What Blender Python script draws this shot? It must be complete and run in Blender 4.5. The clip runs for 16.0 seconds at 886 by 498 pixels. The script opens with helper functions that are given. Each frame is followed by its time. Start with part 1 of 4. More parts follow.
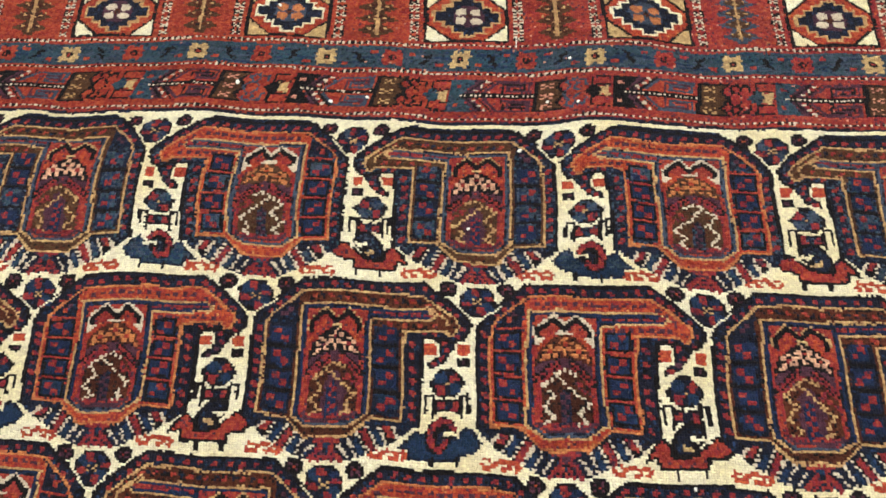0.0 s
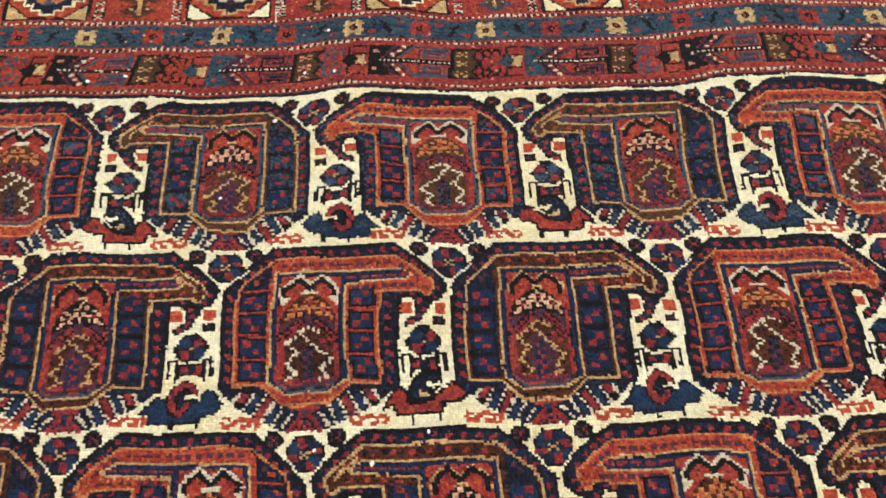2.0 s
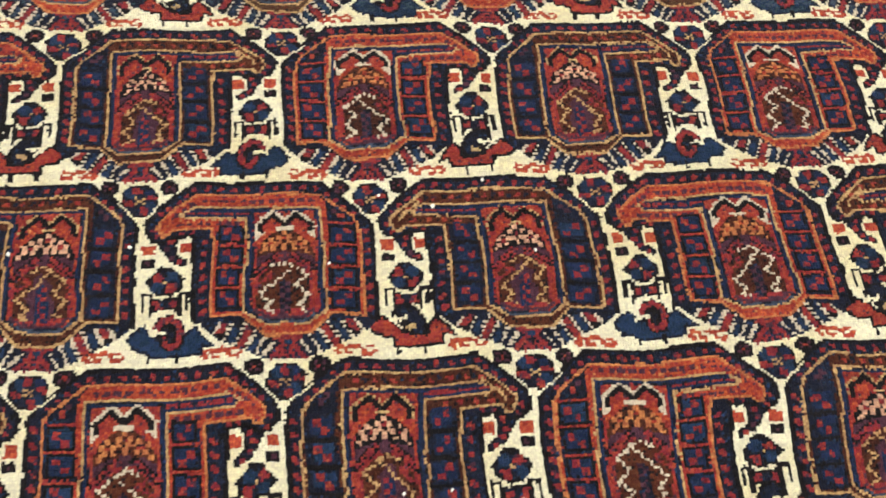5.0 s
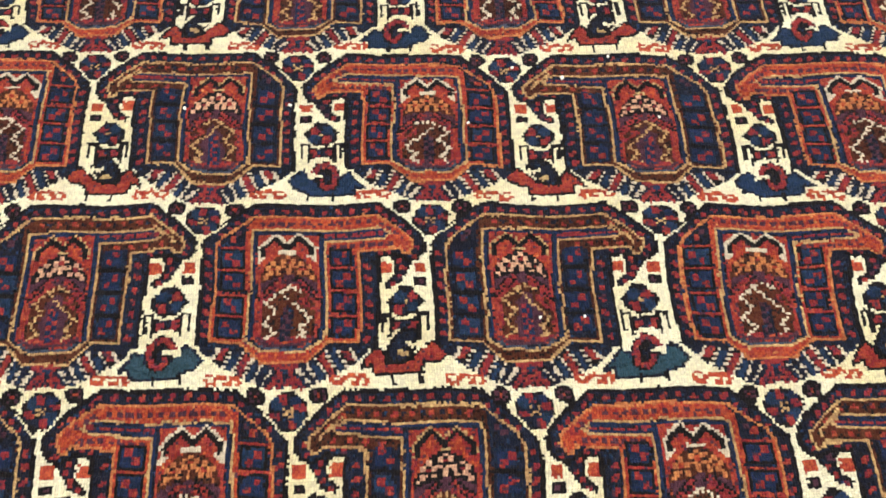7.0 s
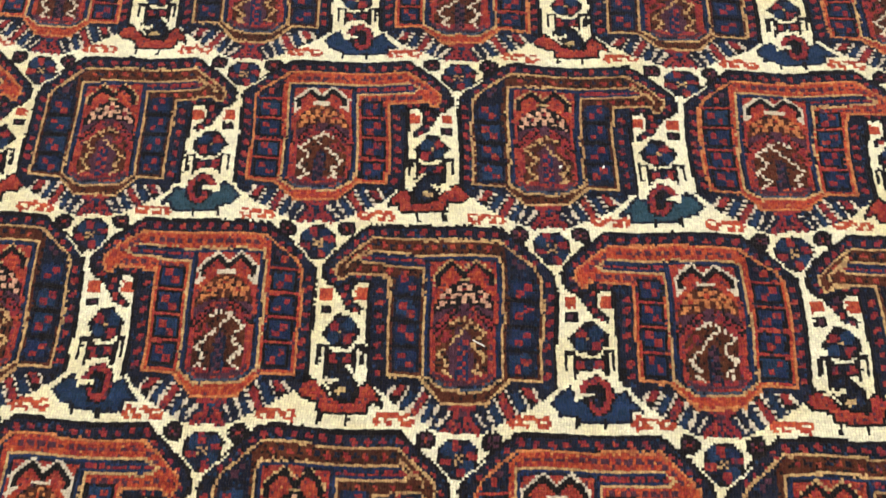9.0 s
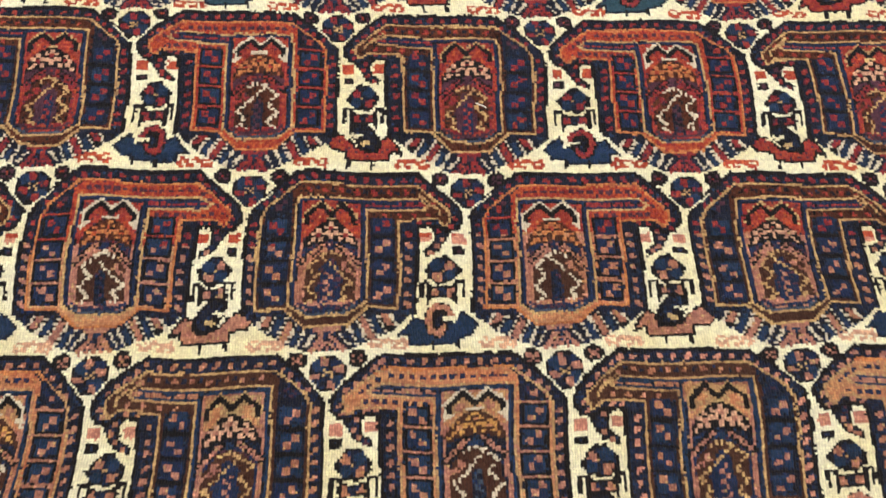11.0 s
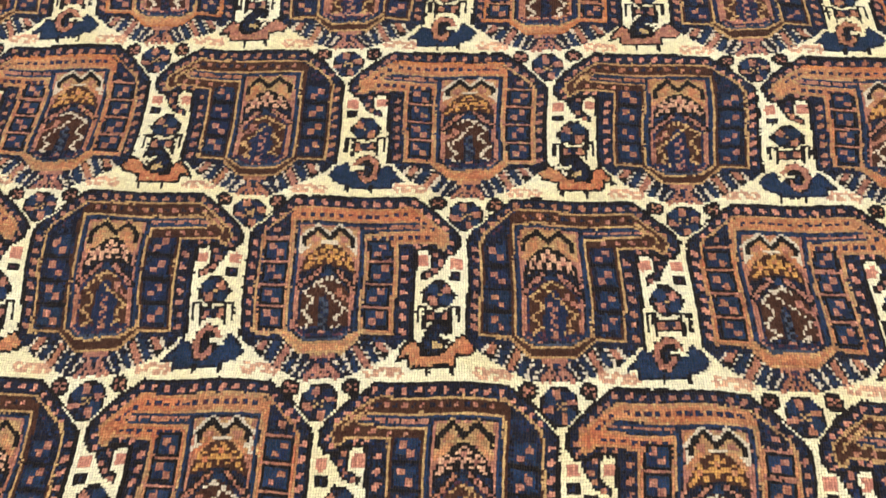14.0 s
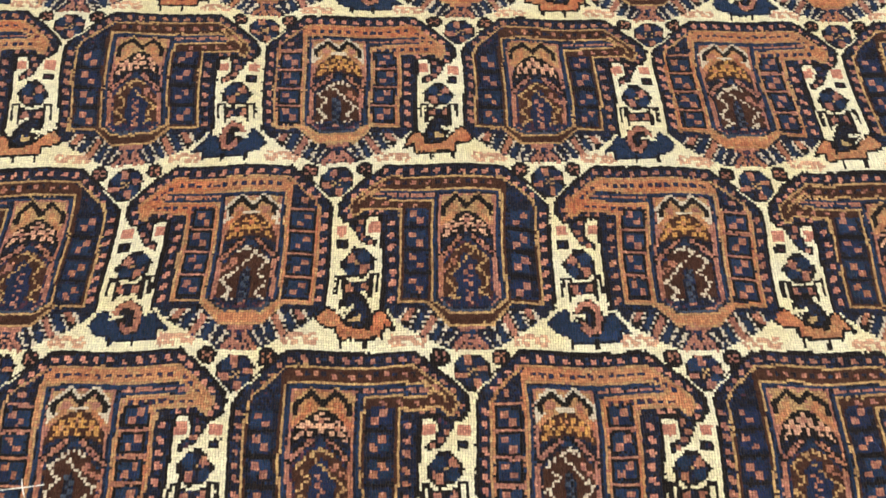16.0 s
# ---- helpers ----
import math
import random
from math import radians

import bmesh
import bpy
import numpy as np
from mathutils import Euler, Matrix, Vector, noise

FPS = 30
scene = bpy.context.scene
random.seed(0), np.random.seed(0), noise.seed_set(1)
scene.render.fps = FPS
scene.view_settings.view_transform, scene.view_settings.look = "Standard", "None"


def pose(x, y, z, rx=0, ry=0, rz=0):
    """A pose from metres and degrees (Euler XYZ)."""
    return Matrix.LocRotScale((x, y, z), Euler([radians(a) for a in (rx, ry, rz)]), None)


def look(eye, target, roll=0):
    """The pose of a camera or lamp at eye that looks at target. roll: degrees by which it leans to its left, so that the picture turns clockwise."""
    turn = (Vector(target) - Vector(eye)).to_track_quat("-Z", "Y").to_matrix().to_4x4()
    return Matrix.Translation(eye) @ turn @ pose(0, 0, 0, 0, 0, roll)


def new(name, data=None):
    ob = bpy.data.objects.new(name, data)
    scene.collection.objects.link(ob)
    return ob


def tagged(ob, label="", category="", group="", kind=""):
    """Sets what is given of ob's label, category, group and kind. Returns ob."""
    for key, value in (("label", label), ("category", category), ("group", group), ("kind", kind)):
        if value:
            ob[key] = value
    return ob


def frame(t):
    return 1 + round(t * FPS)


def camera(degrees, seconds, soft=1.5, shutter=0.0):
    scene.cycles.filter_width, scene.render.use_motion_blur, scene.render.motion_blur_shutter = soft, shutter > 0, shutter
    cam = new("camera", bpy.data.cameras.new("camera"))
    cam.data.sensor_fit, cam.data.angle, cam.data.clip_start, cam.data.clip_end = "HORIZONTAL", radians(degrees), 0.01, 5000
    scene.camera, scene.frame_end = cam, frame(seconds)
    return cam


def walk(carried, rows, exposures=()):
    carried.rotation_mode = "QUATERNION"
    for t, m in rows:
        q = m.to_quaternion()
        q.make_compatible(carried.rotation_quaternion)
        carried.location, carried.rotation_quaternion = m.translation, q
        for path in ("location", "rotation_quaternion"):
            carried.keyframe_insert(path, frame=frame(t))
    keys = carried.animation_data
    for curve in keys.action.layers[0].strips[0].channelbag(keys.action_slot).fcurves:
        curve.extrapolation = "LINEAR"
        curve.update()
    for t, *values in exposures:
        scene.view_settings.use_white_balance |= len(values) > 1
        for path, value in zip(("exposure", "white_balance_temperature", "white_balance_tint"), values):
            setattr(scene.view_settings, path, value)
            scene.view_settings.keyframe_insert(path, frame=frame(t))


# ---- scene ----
cam = camera(58.0, 16.0, soft=1.68, shutter=0.35)
PATH = [
    (0, (0.0621, 0.0596, 0.6534), (0.0251, 0.9134, -1.1548), -4.21),
    (0.5, (0.0960, 0.0499, 0.6592), (0.0632, 0.9107, -1.1458), -4.54),
    (1, (0.1515, 0.0348, 0.6646), (0.1736, 0.9000, -1.1385), -1.83),
    (1.5, (0.1909, 0.0216, 0.6699), (0.2996, 0.8789, -1.1338), 1.99),
    (2, (0.2281, 0.0023, 0.6474), (0.3487, 0.8692, -1.1509), 1.78),
    (2.5, (0.2392, -0.0078, 0.6359), (0.3777, 0.8424, -1.1691), 2.85),
    (3, (0.2306, -0.0213, 0.6179), (0.3855, 0.8178, -1.1909), 3.87),
    (3.5, (0.2177, -0.0447, 0.6092), (0.3854, 0.7834, -1.2036), 4.89),
    (4, (0.1922, -0.0912, 0.6060), (0.3964, 0.7249, -1.2084), 7.06),
    (4.5, (0.1663, -0.1265, 0.6190), (0.3995, 0.6582, -1.2058), 8.87),
    (5, (0.1174, -0.1650, 0.6234), (0.3541, 0.5880, -1.2142), 9.83),
    (5.2, (0.0959, -0.1775, 0.6279), (0.3422, 0.5863, -1.2040), 10.21),
    (7.3, (0.0323, -0.3369, 0.6085), (0.1037, 0.5041, -1.2047), 0.13),
    (7.5, (0.0314, -0.3483, 0.6079), (0.0882, 0.4859, -1.2089), -0.48),
    (8, (0.0408, -0.3791, 0.6087), (0.0562, 0.4547, -1.2092), -2.58),
    (8.5, (0.0422, -0.4109, 0.6078), (0.0411, 0.4313, -1.2063), -3.11),
    (9, (0.0351, -0.4396, 0.5899), (0.0403, 0.3834, -1.2330), -2.53),
    (9.2, (0.0309, -0.4501, 0.5895), (0.0451, 0.3586, -1.2396), -1.81),
    (11.3, (-0.0324, -0.6629, 0.6334), (0.1013, 0.0655, -1.2244), 5.63),
    (11.5, (-0.0232, -0.6731, 0.6420), (0.0842, 0.0157, -1.2325), 4.14),
    (12, (-0.0070, -0.7405, 0.6188), (0.0512, -0.0071, -1.2409), -0.04),
    (12.5, (0.0047, -0.7962, 0.6169), (0.0264, -0.0621, -1.2434), -2.26),
    (13, (-0.0021, -0.8405, 0.6206), (0.0265, -0.0913, -1.2336), -1.26),
    (13.5, (-0.0009, -0.8985, 0.6146), (0.0057, -0.1238, -1.2292), -2.15),
    (14, (-0.0030, -0.9408, 0.6264), (-0.0034, -0.1747, -1.2211), -2.16),
    (14.5, (-0.0174, -0.9856, 0.6071), (0.0214, -0.2273, -1.2431), 0.61),
    (15, (-0.0339, -1.0414, 0.6053), (0.0446, -0.3084, -1.2539), 3.26),
    (15.5, (-0.0460, -1.0918, 0.6180), (0.0561, -0.3446, -1.2344), 4.36),
    (16, (-0.0610, -1.1378, 0.6376), (0.0695, -0.3842, -1.2104), 5.78),
]
walk(cam, [(t, look(eye, target, roll)) for t, eye, target, roll in PATH],
     exposures=((0, -0.32), (1.5, -0.37), (3, -0.18), (5, -0.22), (7.5, -0.02), (8.5, -0.10), (11.5, 0.03), (12.5, 0.15), (14, 0.17), (16, 0.06)))

# ---- light and room ----
world = bpy.data.worlds.new("sky")
scene.world = world
world.use_nodes = True
wn = world.node_tree.nodes
sky = wn.new("ShaderNodeTexSky")
sky.sky_type, sky.sun_disc = "NISHITA", False
sky.sun_elevation, sky.sun_rotation = radians(38), radians(20)
world.node_tree.links.new(sky.outputs["Color"], wn["Background"].inputs["Color"])
wn["Background"].inputs["Strength"].default_value = 0.10

ROOM_X, ROOM_Y, ROOM_TOP, FLOOR = (-2.3, 2.7), (-2.9, 2.3), 2.7, -0.010


def added_light(name, x, y, z, w, h, yaw, power):
    lamp = bpy.data.lights.new(name, "AREA")
    lamp.shape, lamp.size, lamp.size_y, lamp.energy = "RECTANGLE", w, h, power
    lamp.color = (0.88, 0.953, 1.0)
    ob = new(name, lamp)
    ob.matrix_world = pose(x, y, z, 90, 0, yaw)
    return ob


# area lamps for daylight in two added, unseen windows; the rear one evens brightness
added_light("added_daylight_ahead", 0.2, ROOM_Y[1] + 0.02, 1.55, 3.0, 1.5, 180, 151)
added_light("added_daylight_behind", 0.4, ROOM_Y[0] - 0.02, 1.55, 3.0, 1.5, 0, 87)

# ---- materials ----


def srgb(*c):
    return tuple((v / 255 / 12.92 if v < 11 else ((v / 255 + 0.055) / 1.055) ** 2.4) for v in c) + (1,)


def material(name):
    m = bpy.data.materials.new(name)
    m.use_nodes = True
    t = m.node_tree
    return m, t.nodes, t.links, t.nodes["Principled BSDF"]


def math_node(nodes, links, op, a, b=None):
    n = nodes.new("ShaderNodeMath")
    n.operation = op
    for k, v in enumerate((a, b)):
        if v is None:
            continue
        if isinstance(v, (int, float)):
            n.inputs[k].default_value = v
        else:
            links.new(v, n.inputs[k])
    return n.outputs[0]


WORN = (400, 760)               # lines of knots between which the pile thins


def wool(name, colour, second=None, fade=0.22, gap=1.0):
    """Knotted wool pile of one dye: every knot a little lighter or darker, streaks along the wefts, domed knots, shade
    painted between them.
    """
    m, nodes, links, bsdf = material(name)
    uv = nodes.new("ShaderNodeUVMap")
    uv.uv_map = "knots"
    cell = nodes.new("ShaderNodeVectorMath")
    cell.operation = "FLOOR"
    links.new(uv.outputs[0], cell.inputs[0])
    rnd = nodes.new("ShaderNodeTexWhiteNoise")
    rnd.noise_dimensions = "2D"
    links.new(cell.outputs[0], rnd.inputs["Vector"])
    stretch = nodes.new("ShaderNodeVectorMath")
    stretch.operation = "MULTIPLY"
    stretch.inputs[1].default_value = (0.035, 0.22, 1)
    links.new(uv.outputs[0], stretch.inputs[0])
    streak = nodes.new("ShaderNodeTexNoise")
    streak.inputs["Scale"].default_value, streak.inputs["Detail"].default_value = 1.0, 4
    links.new(stretch.outputs[0], streak.inputs["Vector"])
    fibre = nodes.new("ShaderNodeTexNoise")
    fibre.inputs["Scale"].default_value, fibre.inputs["Detail"].default_value = 2.3, 3
    links.new(uv.outputs[0], fibre.inputs["Vector"])
    a = math_node(nodes, links, "MULTIPLY", math_node(nodes, links, "SUBTRACT", rnd.outputs["Value"], 0.5), 2 * fade)
    b = math_node(nodes, links, "MULTIPLY", math_node(nodes, links, "SUBTRACT", streak.outputs[0], 0.5), 4.5 * fade)
    c = math_node(nodes, links, "MULTIPLY", math_node(nodes, links, "SUBTRACT", fibre.outputs[0], 0.5), 3.0 * fade)
    value = math_node(nodes, links, "ADD", math_node(nodes, links, "ADD", a, b), math_node(nodes, links, "ADD", c, 1.0))
    hsv = nodes.new("ShaderNodeHueSaturation")
    hsv.inputs["Color"].default_value = srgb(*colour)
    if second:
        # a second vat of the same dye, in broad patches
        patch = nodes.new("ShaderNodeTexNoise")
        patch.inputs["Scale"].default_value, patch.inputs["Detail"].default_value = 0.028, 3
        links.new(uv.outputs[0], patch.inputs["Vector"])
        sharp = nodes.new("ShaderNodeMapRange")
        sharp.inputs["From Min"].default_value, sharp.inputs["From Max"].default_value = 0.42, 0.62
        links.new(patch.outputs[0], sharp.inputs["Value"])
        mix = nodes.new("ShaderNodeMix")
        mix.data_type = "RGBA"
        links.new(sharp.outputs[0], mix.inputs["Factor"])
        mix.inputs["A"].default_value, mix.inputs["B"].default_value = srgb(*colour), srgb(*second)
        links.new(mix.outputs["Result"], hsv.inputs["Color"])
    links.new(value, hsv.inputs["Value"])
    hue = math_node(nodes, links, "ADD", math_node(nodes, links, "MULTIPLY", math_node(nodes, links, "SUBTRACT", rnd.outputs["Value"], 0.5), 0.02), 0.5)
    links.new(hue, hsv.inputs["Hue"])
    # brown wefts and warps between the knots, with the shade of the gaps painted in
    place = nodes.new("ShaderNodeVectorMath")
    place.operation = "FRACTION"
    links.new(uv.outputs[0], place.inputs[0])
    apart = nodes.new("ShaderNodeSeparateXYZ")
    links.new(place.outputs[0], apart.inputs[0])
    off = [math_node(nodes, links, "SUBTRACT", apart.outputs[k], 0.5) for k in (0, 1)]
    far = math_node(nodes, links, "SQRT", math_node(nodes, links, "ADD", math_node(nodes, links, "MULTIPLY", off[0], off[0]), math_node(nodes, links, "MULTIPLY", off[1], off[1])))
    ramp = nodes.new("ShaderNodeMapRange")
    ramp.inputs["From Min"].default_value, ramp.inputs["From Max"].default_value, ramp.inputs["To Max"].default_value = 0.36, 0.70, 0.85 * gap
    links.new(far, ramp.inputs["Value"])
    # the pile is worn lower towards the end of the weaving, so the knots part more and the painted gaps darken there
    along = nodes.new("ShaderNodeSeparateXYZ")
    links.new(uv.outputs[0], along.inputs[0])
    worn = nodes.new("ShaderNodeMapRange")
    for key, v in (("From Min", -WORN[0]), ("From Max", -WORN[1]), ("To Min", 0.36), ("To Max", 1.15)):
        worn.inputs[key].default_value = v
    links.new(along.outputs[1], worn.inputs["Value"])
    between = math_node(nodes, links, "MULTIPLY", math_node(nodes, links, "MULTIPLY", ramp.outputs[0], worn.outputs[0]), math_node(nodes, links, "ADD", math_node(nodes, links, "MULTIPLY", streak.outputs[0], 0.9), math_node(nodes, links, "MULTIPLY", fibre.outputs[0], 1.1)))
    weft_shade = nodes.new("ShaderNodeMix")
    weft_shade.data_type, weft_shade.clamp_factor = "RGBA", True
    links.new(between, weft_shade.inputs["Factor"])
    links.new(hsv.outputs[0], weft_shade.inputs["A"])
    weft_shade.inputs["B"].default_value = srgb(72, 56, 40)
    links.new(weft_shade.outputs["Result"], bsdf.inputs["Base Color"])
    bsdf.inputs["Roughness"].default_value = 0.62
    bsdf.inputs["Specular IOR Level"].default_value = 0.12
    # relief: each knot a small dome, with the fibres of its cut end
    part_of = nodes.new("ShaderNodeVectorMath")
    part_of.operation = "FRACTION"
    links.new(uv.outputs[0], part_of.inputs[0])
    sep = nodes.new("ShaderNodeSeparateXYZ")
    links.new(part_of.outputs[0], sep.inputs[0])
    dome = []
    for k in (0, 1):
        d = math_node(nodes, links, "SUBTRACT", sep.outputs[k], 0.5)
        dome.append(math_node(nodes, links, "MULTIPLY", d, d))
    r = math_node(nodes, links, "ADD", dome[0], math_node(nodes, links, "MULTIPLY", dome[1], 0.25))
    h = math_node(nodes, links, "SUBTRACT", 0.5, math_node(nodes, links, "MULTIPLY", r, 0.8))
    h = math_node(nodes, links, "ADD", h, math_node(nodes, links, "MULTIPLY", fibre.outputs[0], 0.5))
    h = math_node(nodes, links, "ADD", h, math_node(nodes, links, "MULTIPLY", rnd.outputs["Value"], 0.22))
    bump = nodes.new("ShaderNodeBump")
    bump.inputs["Strength"].default_value, bump.inputs["Distance"].default_value = 1.0, 0.0022
    links.new(h, bump.inputs["Height"])
    links.new(bump.outputs[0], bsdf.inputs["Normal"])
    return m


DYES = {
    "ivory": (243, 232, 200), "navy": (24, 27, 42), "black": (22, 19, 22), "red": (155, 60, 52), "rust": (175, 70, 47),
    "gold": (197, 157, 108), "brown": (88, 43, 29), "blue": (34, 55, 84), "plum": (80, 46, 60), "teal": (47, 75, 88),
    "white": (216, 198, 172), "amber": (192, 118, 74), "terracotta": (174, 117, 101), "ochre": (188, 148, 106), "indigo": (29, 43, 72), "umber": (72, 42, 33),
    "madder": (160, 62, 45), "tan": (198, 164, 114), "coral": (180, 76, 54), "slate": (66, 76, 92), "salmon": (206, 138, 116), "bark": (82, 54, 36), "apricot": (196, 137, 98), "honey": (202, 146, 84), "crimson": (138, 45, 51), "blush": (216, 164, 134),
}
STAIN = {"ivory": (238, 222, 178), "navy": (28, 34, 52), "red": (150, 48, 46), "teal": (56, 71, 80), "rust": (174, 72, 47), "ochre": (186, 128, 86), "terracotta": (174, 114, 88),
         "blue": (31, 50, 74), "apricot": (192, 114, 80), "gold": (184, 142, 97), "brown": (72, 36, 26)}
DYE = {k: n for n, k in enumerate(DYES)}
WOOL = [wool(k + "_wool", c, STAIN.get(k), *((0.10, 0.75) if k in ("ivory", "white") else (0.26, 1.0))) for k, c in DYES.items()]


def plain(name, colour, rough=0.8, scale=6.0, amount=0.12):
    m, nodes, links, bsdf = material(name)
    tex = nodes.new("ShaderNodeTexNoise")
    tex.inputs["Scale"].default_value, tex.inputs["Detail"].default_value = scale, 6
    geo = nodes.new("ShaderNodeTexCoord")
    links.new(geo.outputs["Object"], tex.inputs["Vector"])
    hsv = nodes.new("ShaderNodeHueSaturation")
    hsv.inputs["Color"].default_value = srgb(*colour)
    links.new(math_node(nodes, links, "ADD", math_node(nodes, links, "MULTIPLY", tex.outputs[0], 2 * amount), 1 - amount), hsv.inputs["Value"])
    links.new(hsv.outputs[0], bsdf.inputs["Base Color"])
    bsdf.inputs["Roughness"].default_value = rough
    bump = nodes.new("ShaderNodeBump")
    bump.inputs["Strength"].default_value, bump.inputs["Distance"].default_value = 0.2, 0.002
    links.new(tex.outputs[0], bump.inputs["Height"])
    links.new(bump.outputs[0], bsdf.inputs["Normal"])
    return m


PLASTER, FLOOR_MAT, CEIL_MAT = plain("wall_plaster", (214, 206, 190)), plain("floor_boards", (120, 88, 60), 0.5), plain("ceiling_paint", (232, 230, 224))
BACKING, FRAME_PAINT = plain("woven_back", (120, 84, 66), 0.9, 200), plain("white_frame_paint", (235, 233, 226), 0.4)
GLASS, _, _, gb = material("window_glass")
gb.inputs["Transmission Weight"].default_value, gb.inputs["Roughness"].default_value, gb.inputs["IOR"].default_value = 1.0, 0.0, 1.45

# ---- room ----


def box(bm, x0, x1, y0, y1, z0, z1):
    r = bmesh.ops.create_cube(bm, size=1)
    bmesh.ops.scale(bm, vec=(x1 - x0, y1 - y0, z1 - z0), verts=r["verts"])
    bmesh.ops.translate(bm, vec=((x0 + x1) / 2, (y0 + y1) / 2, (z0 + z1) / 2), verts=r["verts"])


def part(name, bm, mat, parent=None, label=""):
    me = bpy.data.meshes.new(name)
    bm.to_mesh(me)
    bm.free()
    me.materials.append(mat)
    ob = new(name, me)
    ob.parent = parent
    return tagged(ob, label)


def boxes(name, mat, *sizes, parent=None, label=""):
    bm = bmesh.new()
    for s in sizes:
        box(bm, *s)
    return part(name, bm, mat, parent, label)


(X0, X1), (Y0, Y1), W = ROOM_X, ROOM_Y, 0.2
tagged(boxes("floor", FLOOR_MAT, (X0 - W, X1 + W, Y0 - W, Y1 + W, FLOOR - 0.1, FLOOR)), "plain brown floor under the rug", "floor", kind="structure")
tagged(boxes("ceiling", CEIL_MAT, (X0 - W, X1 + W, Y0 - W, Y1 + W, ROOM_TOP, ROOM_TOP + 0.1)), "plain white painted ceiling", "ceiling", kind="structure")
# the wide openings are added for the two daylight lamps
WALL = "unseen pale plaster wall with an added wide window opening"
for name, x, y in (("wall_north", 0.2, Y1), ("wall_south", 0.4, Y0 - W)):
    tagged(boxes(name, PLASTER, (X0, x - 1.5, y, y + W, FLOOR, ROOM_TOP), (x + 1.5, X1, y, y + W, FLOOR, ROOM_TOP),
                 (x - 1.5, x + 1.5, y, y + W, FLOOR, 0.8), (x - 1.5, x + 1.5, y, y + W, 2.3, ROOM_TOP)), WALL, "wall", kind="structure")
for name, x in (("wall_west", X0 - W), ("wall_east", X1)):
    tagged(boxes(name, PLASTER, (x, x + W, Y0 - W, Y1 + W, FLOOR, ROOM_TOP)), "plain pale plaster wall", "wall", kind="structure")


# an unseen window, added to frame one of the daylight lamps
def window(name, m):
    f = boxes(name, FRAME_PAINT, (-1.5, 1.5, -0.03, 0.03, 0, 0.06), (-1.5, 1.5, -0.03, 0.03, 1.44, 1.5), (-1.5, -1.44, -0.03, 0.03, 0.06, 1.44),
              (1.44, 1.5, -0.03, 0.03, 0.06, 1.44), (-0.03, 0.03, -0.03, 0.03, 0.06, 1.44))
    f.matrix_world = m
    for x in (-1.44, 0.03):
        p = boxes("pane", GLASS, (x, x + 1.41, -0.004, 0.004, 0.06, 1.44), parent=f)
        p.visible_shadow = False
    return tagged(f, "unseen white painted two-pane window, added for light", "window", kind="structure")


window("added_window_1", pose(0.2, Y1 + 0.13, 0.8))
window("added_window_2", pose(0.4, Y0 - 0.13, 0.8))



def hump(x, at, wide, high):
    return high * np.exp(-(((x - at) / wide) ** 2))


def wave_along(x):
    """How far the border strays from a straight line."""
    return -0.003 + hump(x, 0.185, 0.06, 0.0048) + hump(x, -0.21, 0.14, 0.004) + hump(x, 0.60, 0.10, 0.0085)


def wave_up(x):
    """The low folds across the rug's end."""
    return hump(x, 0.195, 0.055, 0.005) + hump(x, -0.2, 0.13, 0.004) + hump(x, 0.6, 0.13, 0.003)


# ---- the rug: a weaving chart, knot by knot ----
D = 0.0025                      # metres of one unit of the chart
KNOT = 0.19 / 90                # 90 knots to one boteh
RUG_TURN = -3.7
RELIEF = 0.0014                 # how far a knot stands above its edges
WEST, EAST, V_TOP, V_END = -0.53, 0.76, -98.0, 672.0
# each row of the weaving, the border first: its place along the rug, and how it leans, bows, slips and spreads
ROW_Y = (0.5860, 0.4675, 0.3045, 0.1387, -0.0206, -0.1850, -0.3526, -0.5103, -0.6641, -0.8279, -1.0033, -1.1703)
ROW_TILT = (0.0000, -0.0091, -0.0047, -0.0308, -0.0222, -0.0169, -0.0107, 0.0038, -0.0006, -0.0035, -0.0061, -0.0061)
ROW_BOW = (0.0000, 0.0188, -0.0325, 0.0373, -0.0059, 0.0188, 0.0040, 0.0004, 0.0105, -0.0633, 0.0041, 0.0041)
ROW_SHIFT = (0.0085, -0.0073, -0.0070, -0.0012, -0.0050, 0.0019, -0.0016, -0.0034, -0.0042, -0.0009, -0.0009, -0.0009)
ROW_STRETCH = (0.0117, 0.0514, 0.0367, 0.0316, 0.0356, 0.0061, -0.0100, -0.0064, -0.0155, -0.0006, 0.0167, 0.0167)
ROW_SPREAD = (0.0111, 0.0313, 0.0128, 0.0562, 0.0709, 0.0244, 0.0310, 0.0812, 0.0005, 0.0646, 0.0360, 0.0360)
ROWS = len(ROW_Y) - 1
NX, NY = int((EAST - WEST) / KNOT), int((V_END - V_TOP) * D / KNOT)
STEP = KNOT / D
GX = (WEST + (np.arange(NX) + 0.5) * KNOT) / D
GV = V_TOP + (np.arange(NY) + 0.5) * STEP
noise_rng = np.random.default_rng(11)


def drift(wide, high):
    """A slow random wander over the chart: the weaver's unsteady count."""
    a = noise_rng.normal(0, 1, (NY // wide + 4, NX // wide + 4))
    y, x = np.arange(NY) / wide, np.arange(NX) / wide
    iy, ix = y.astype(int), x.astype(int)
    fy, fx = (y - iy)[:, None], (x - ix)[None, :]
    fy, fx = fy * fy * (3 - 2 * fy), fx * fx * (3 - 2 * fx)
    g = lambda p, q: a[np.ix_(iy + p, ix + q)]
    return high * ((g(0, 0) * (1 - fx) + g(0, 1) * fx) * (1 - fy) + (g(1, 0) * (1 - fx) + g(1, 1) * fx) * fy)


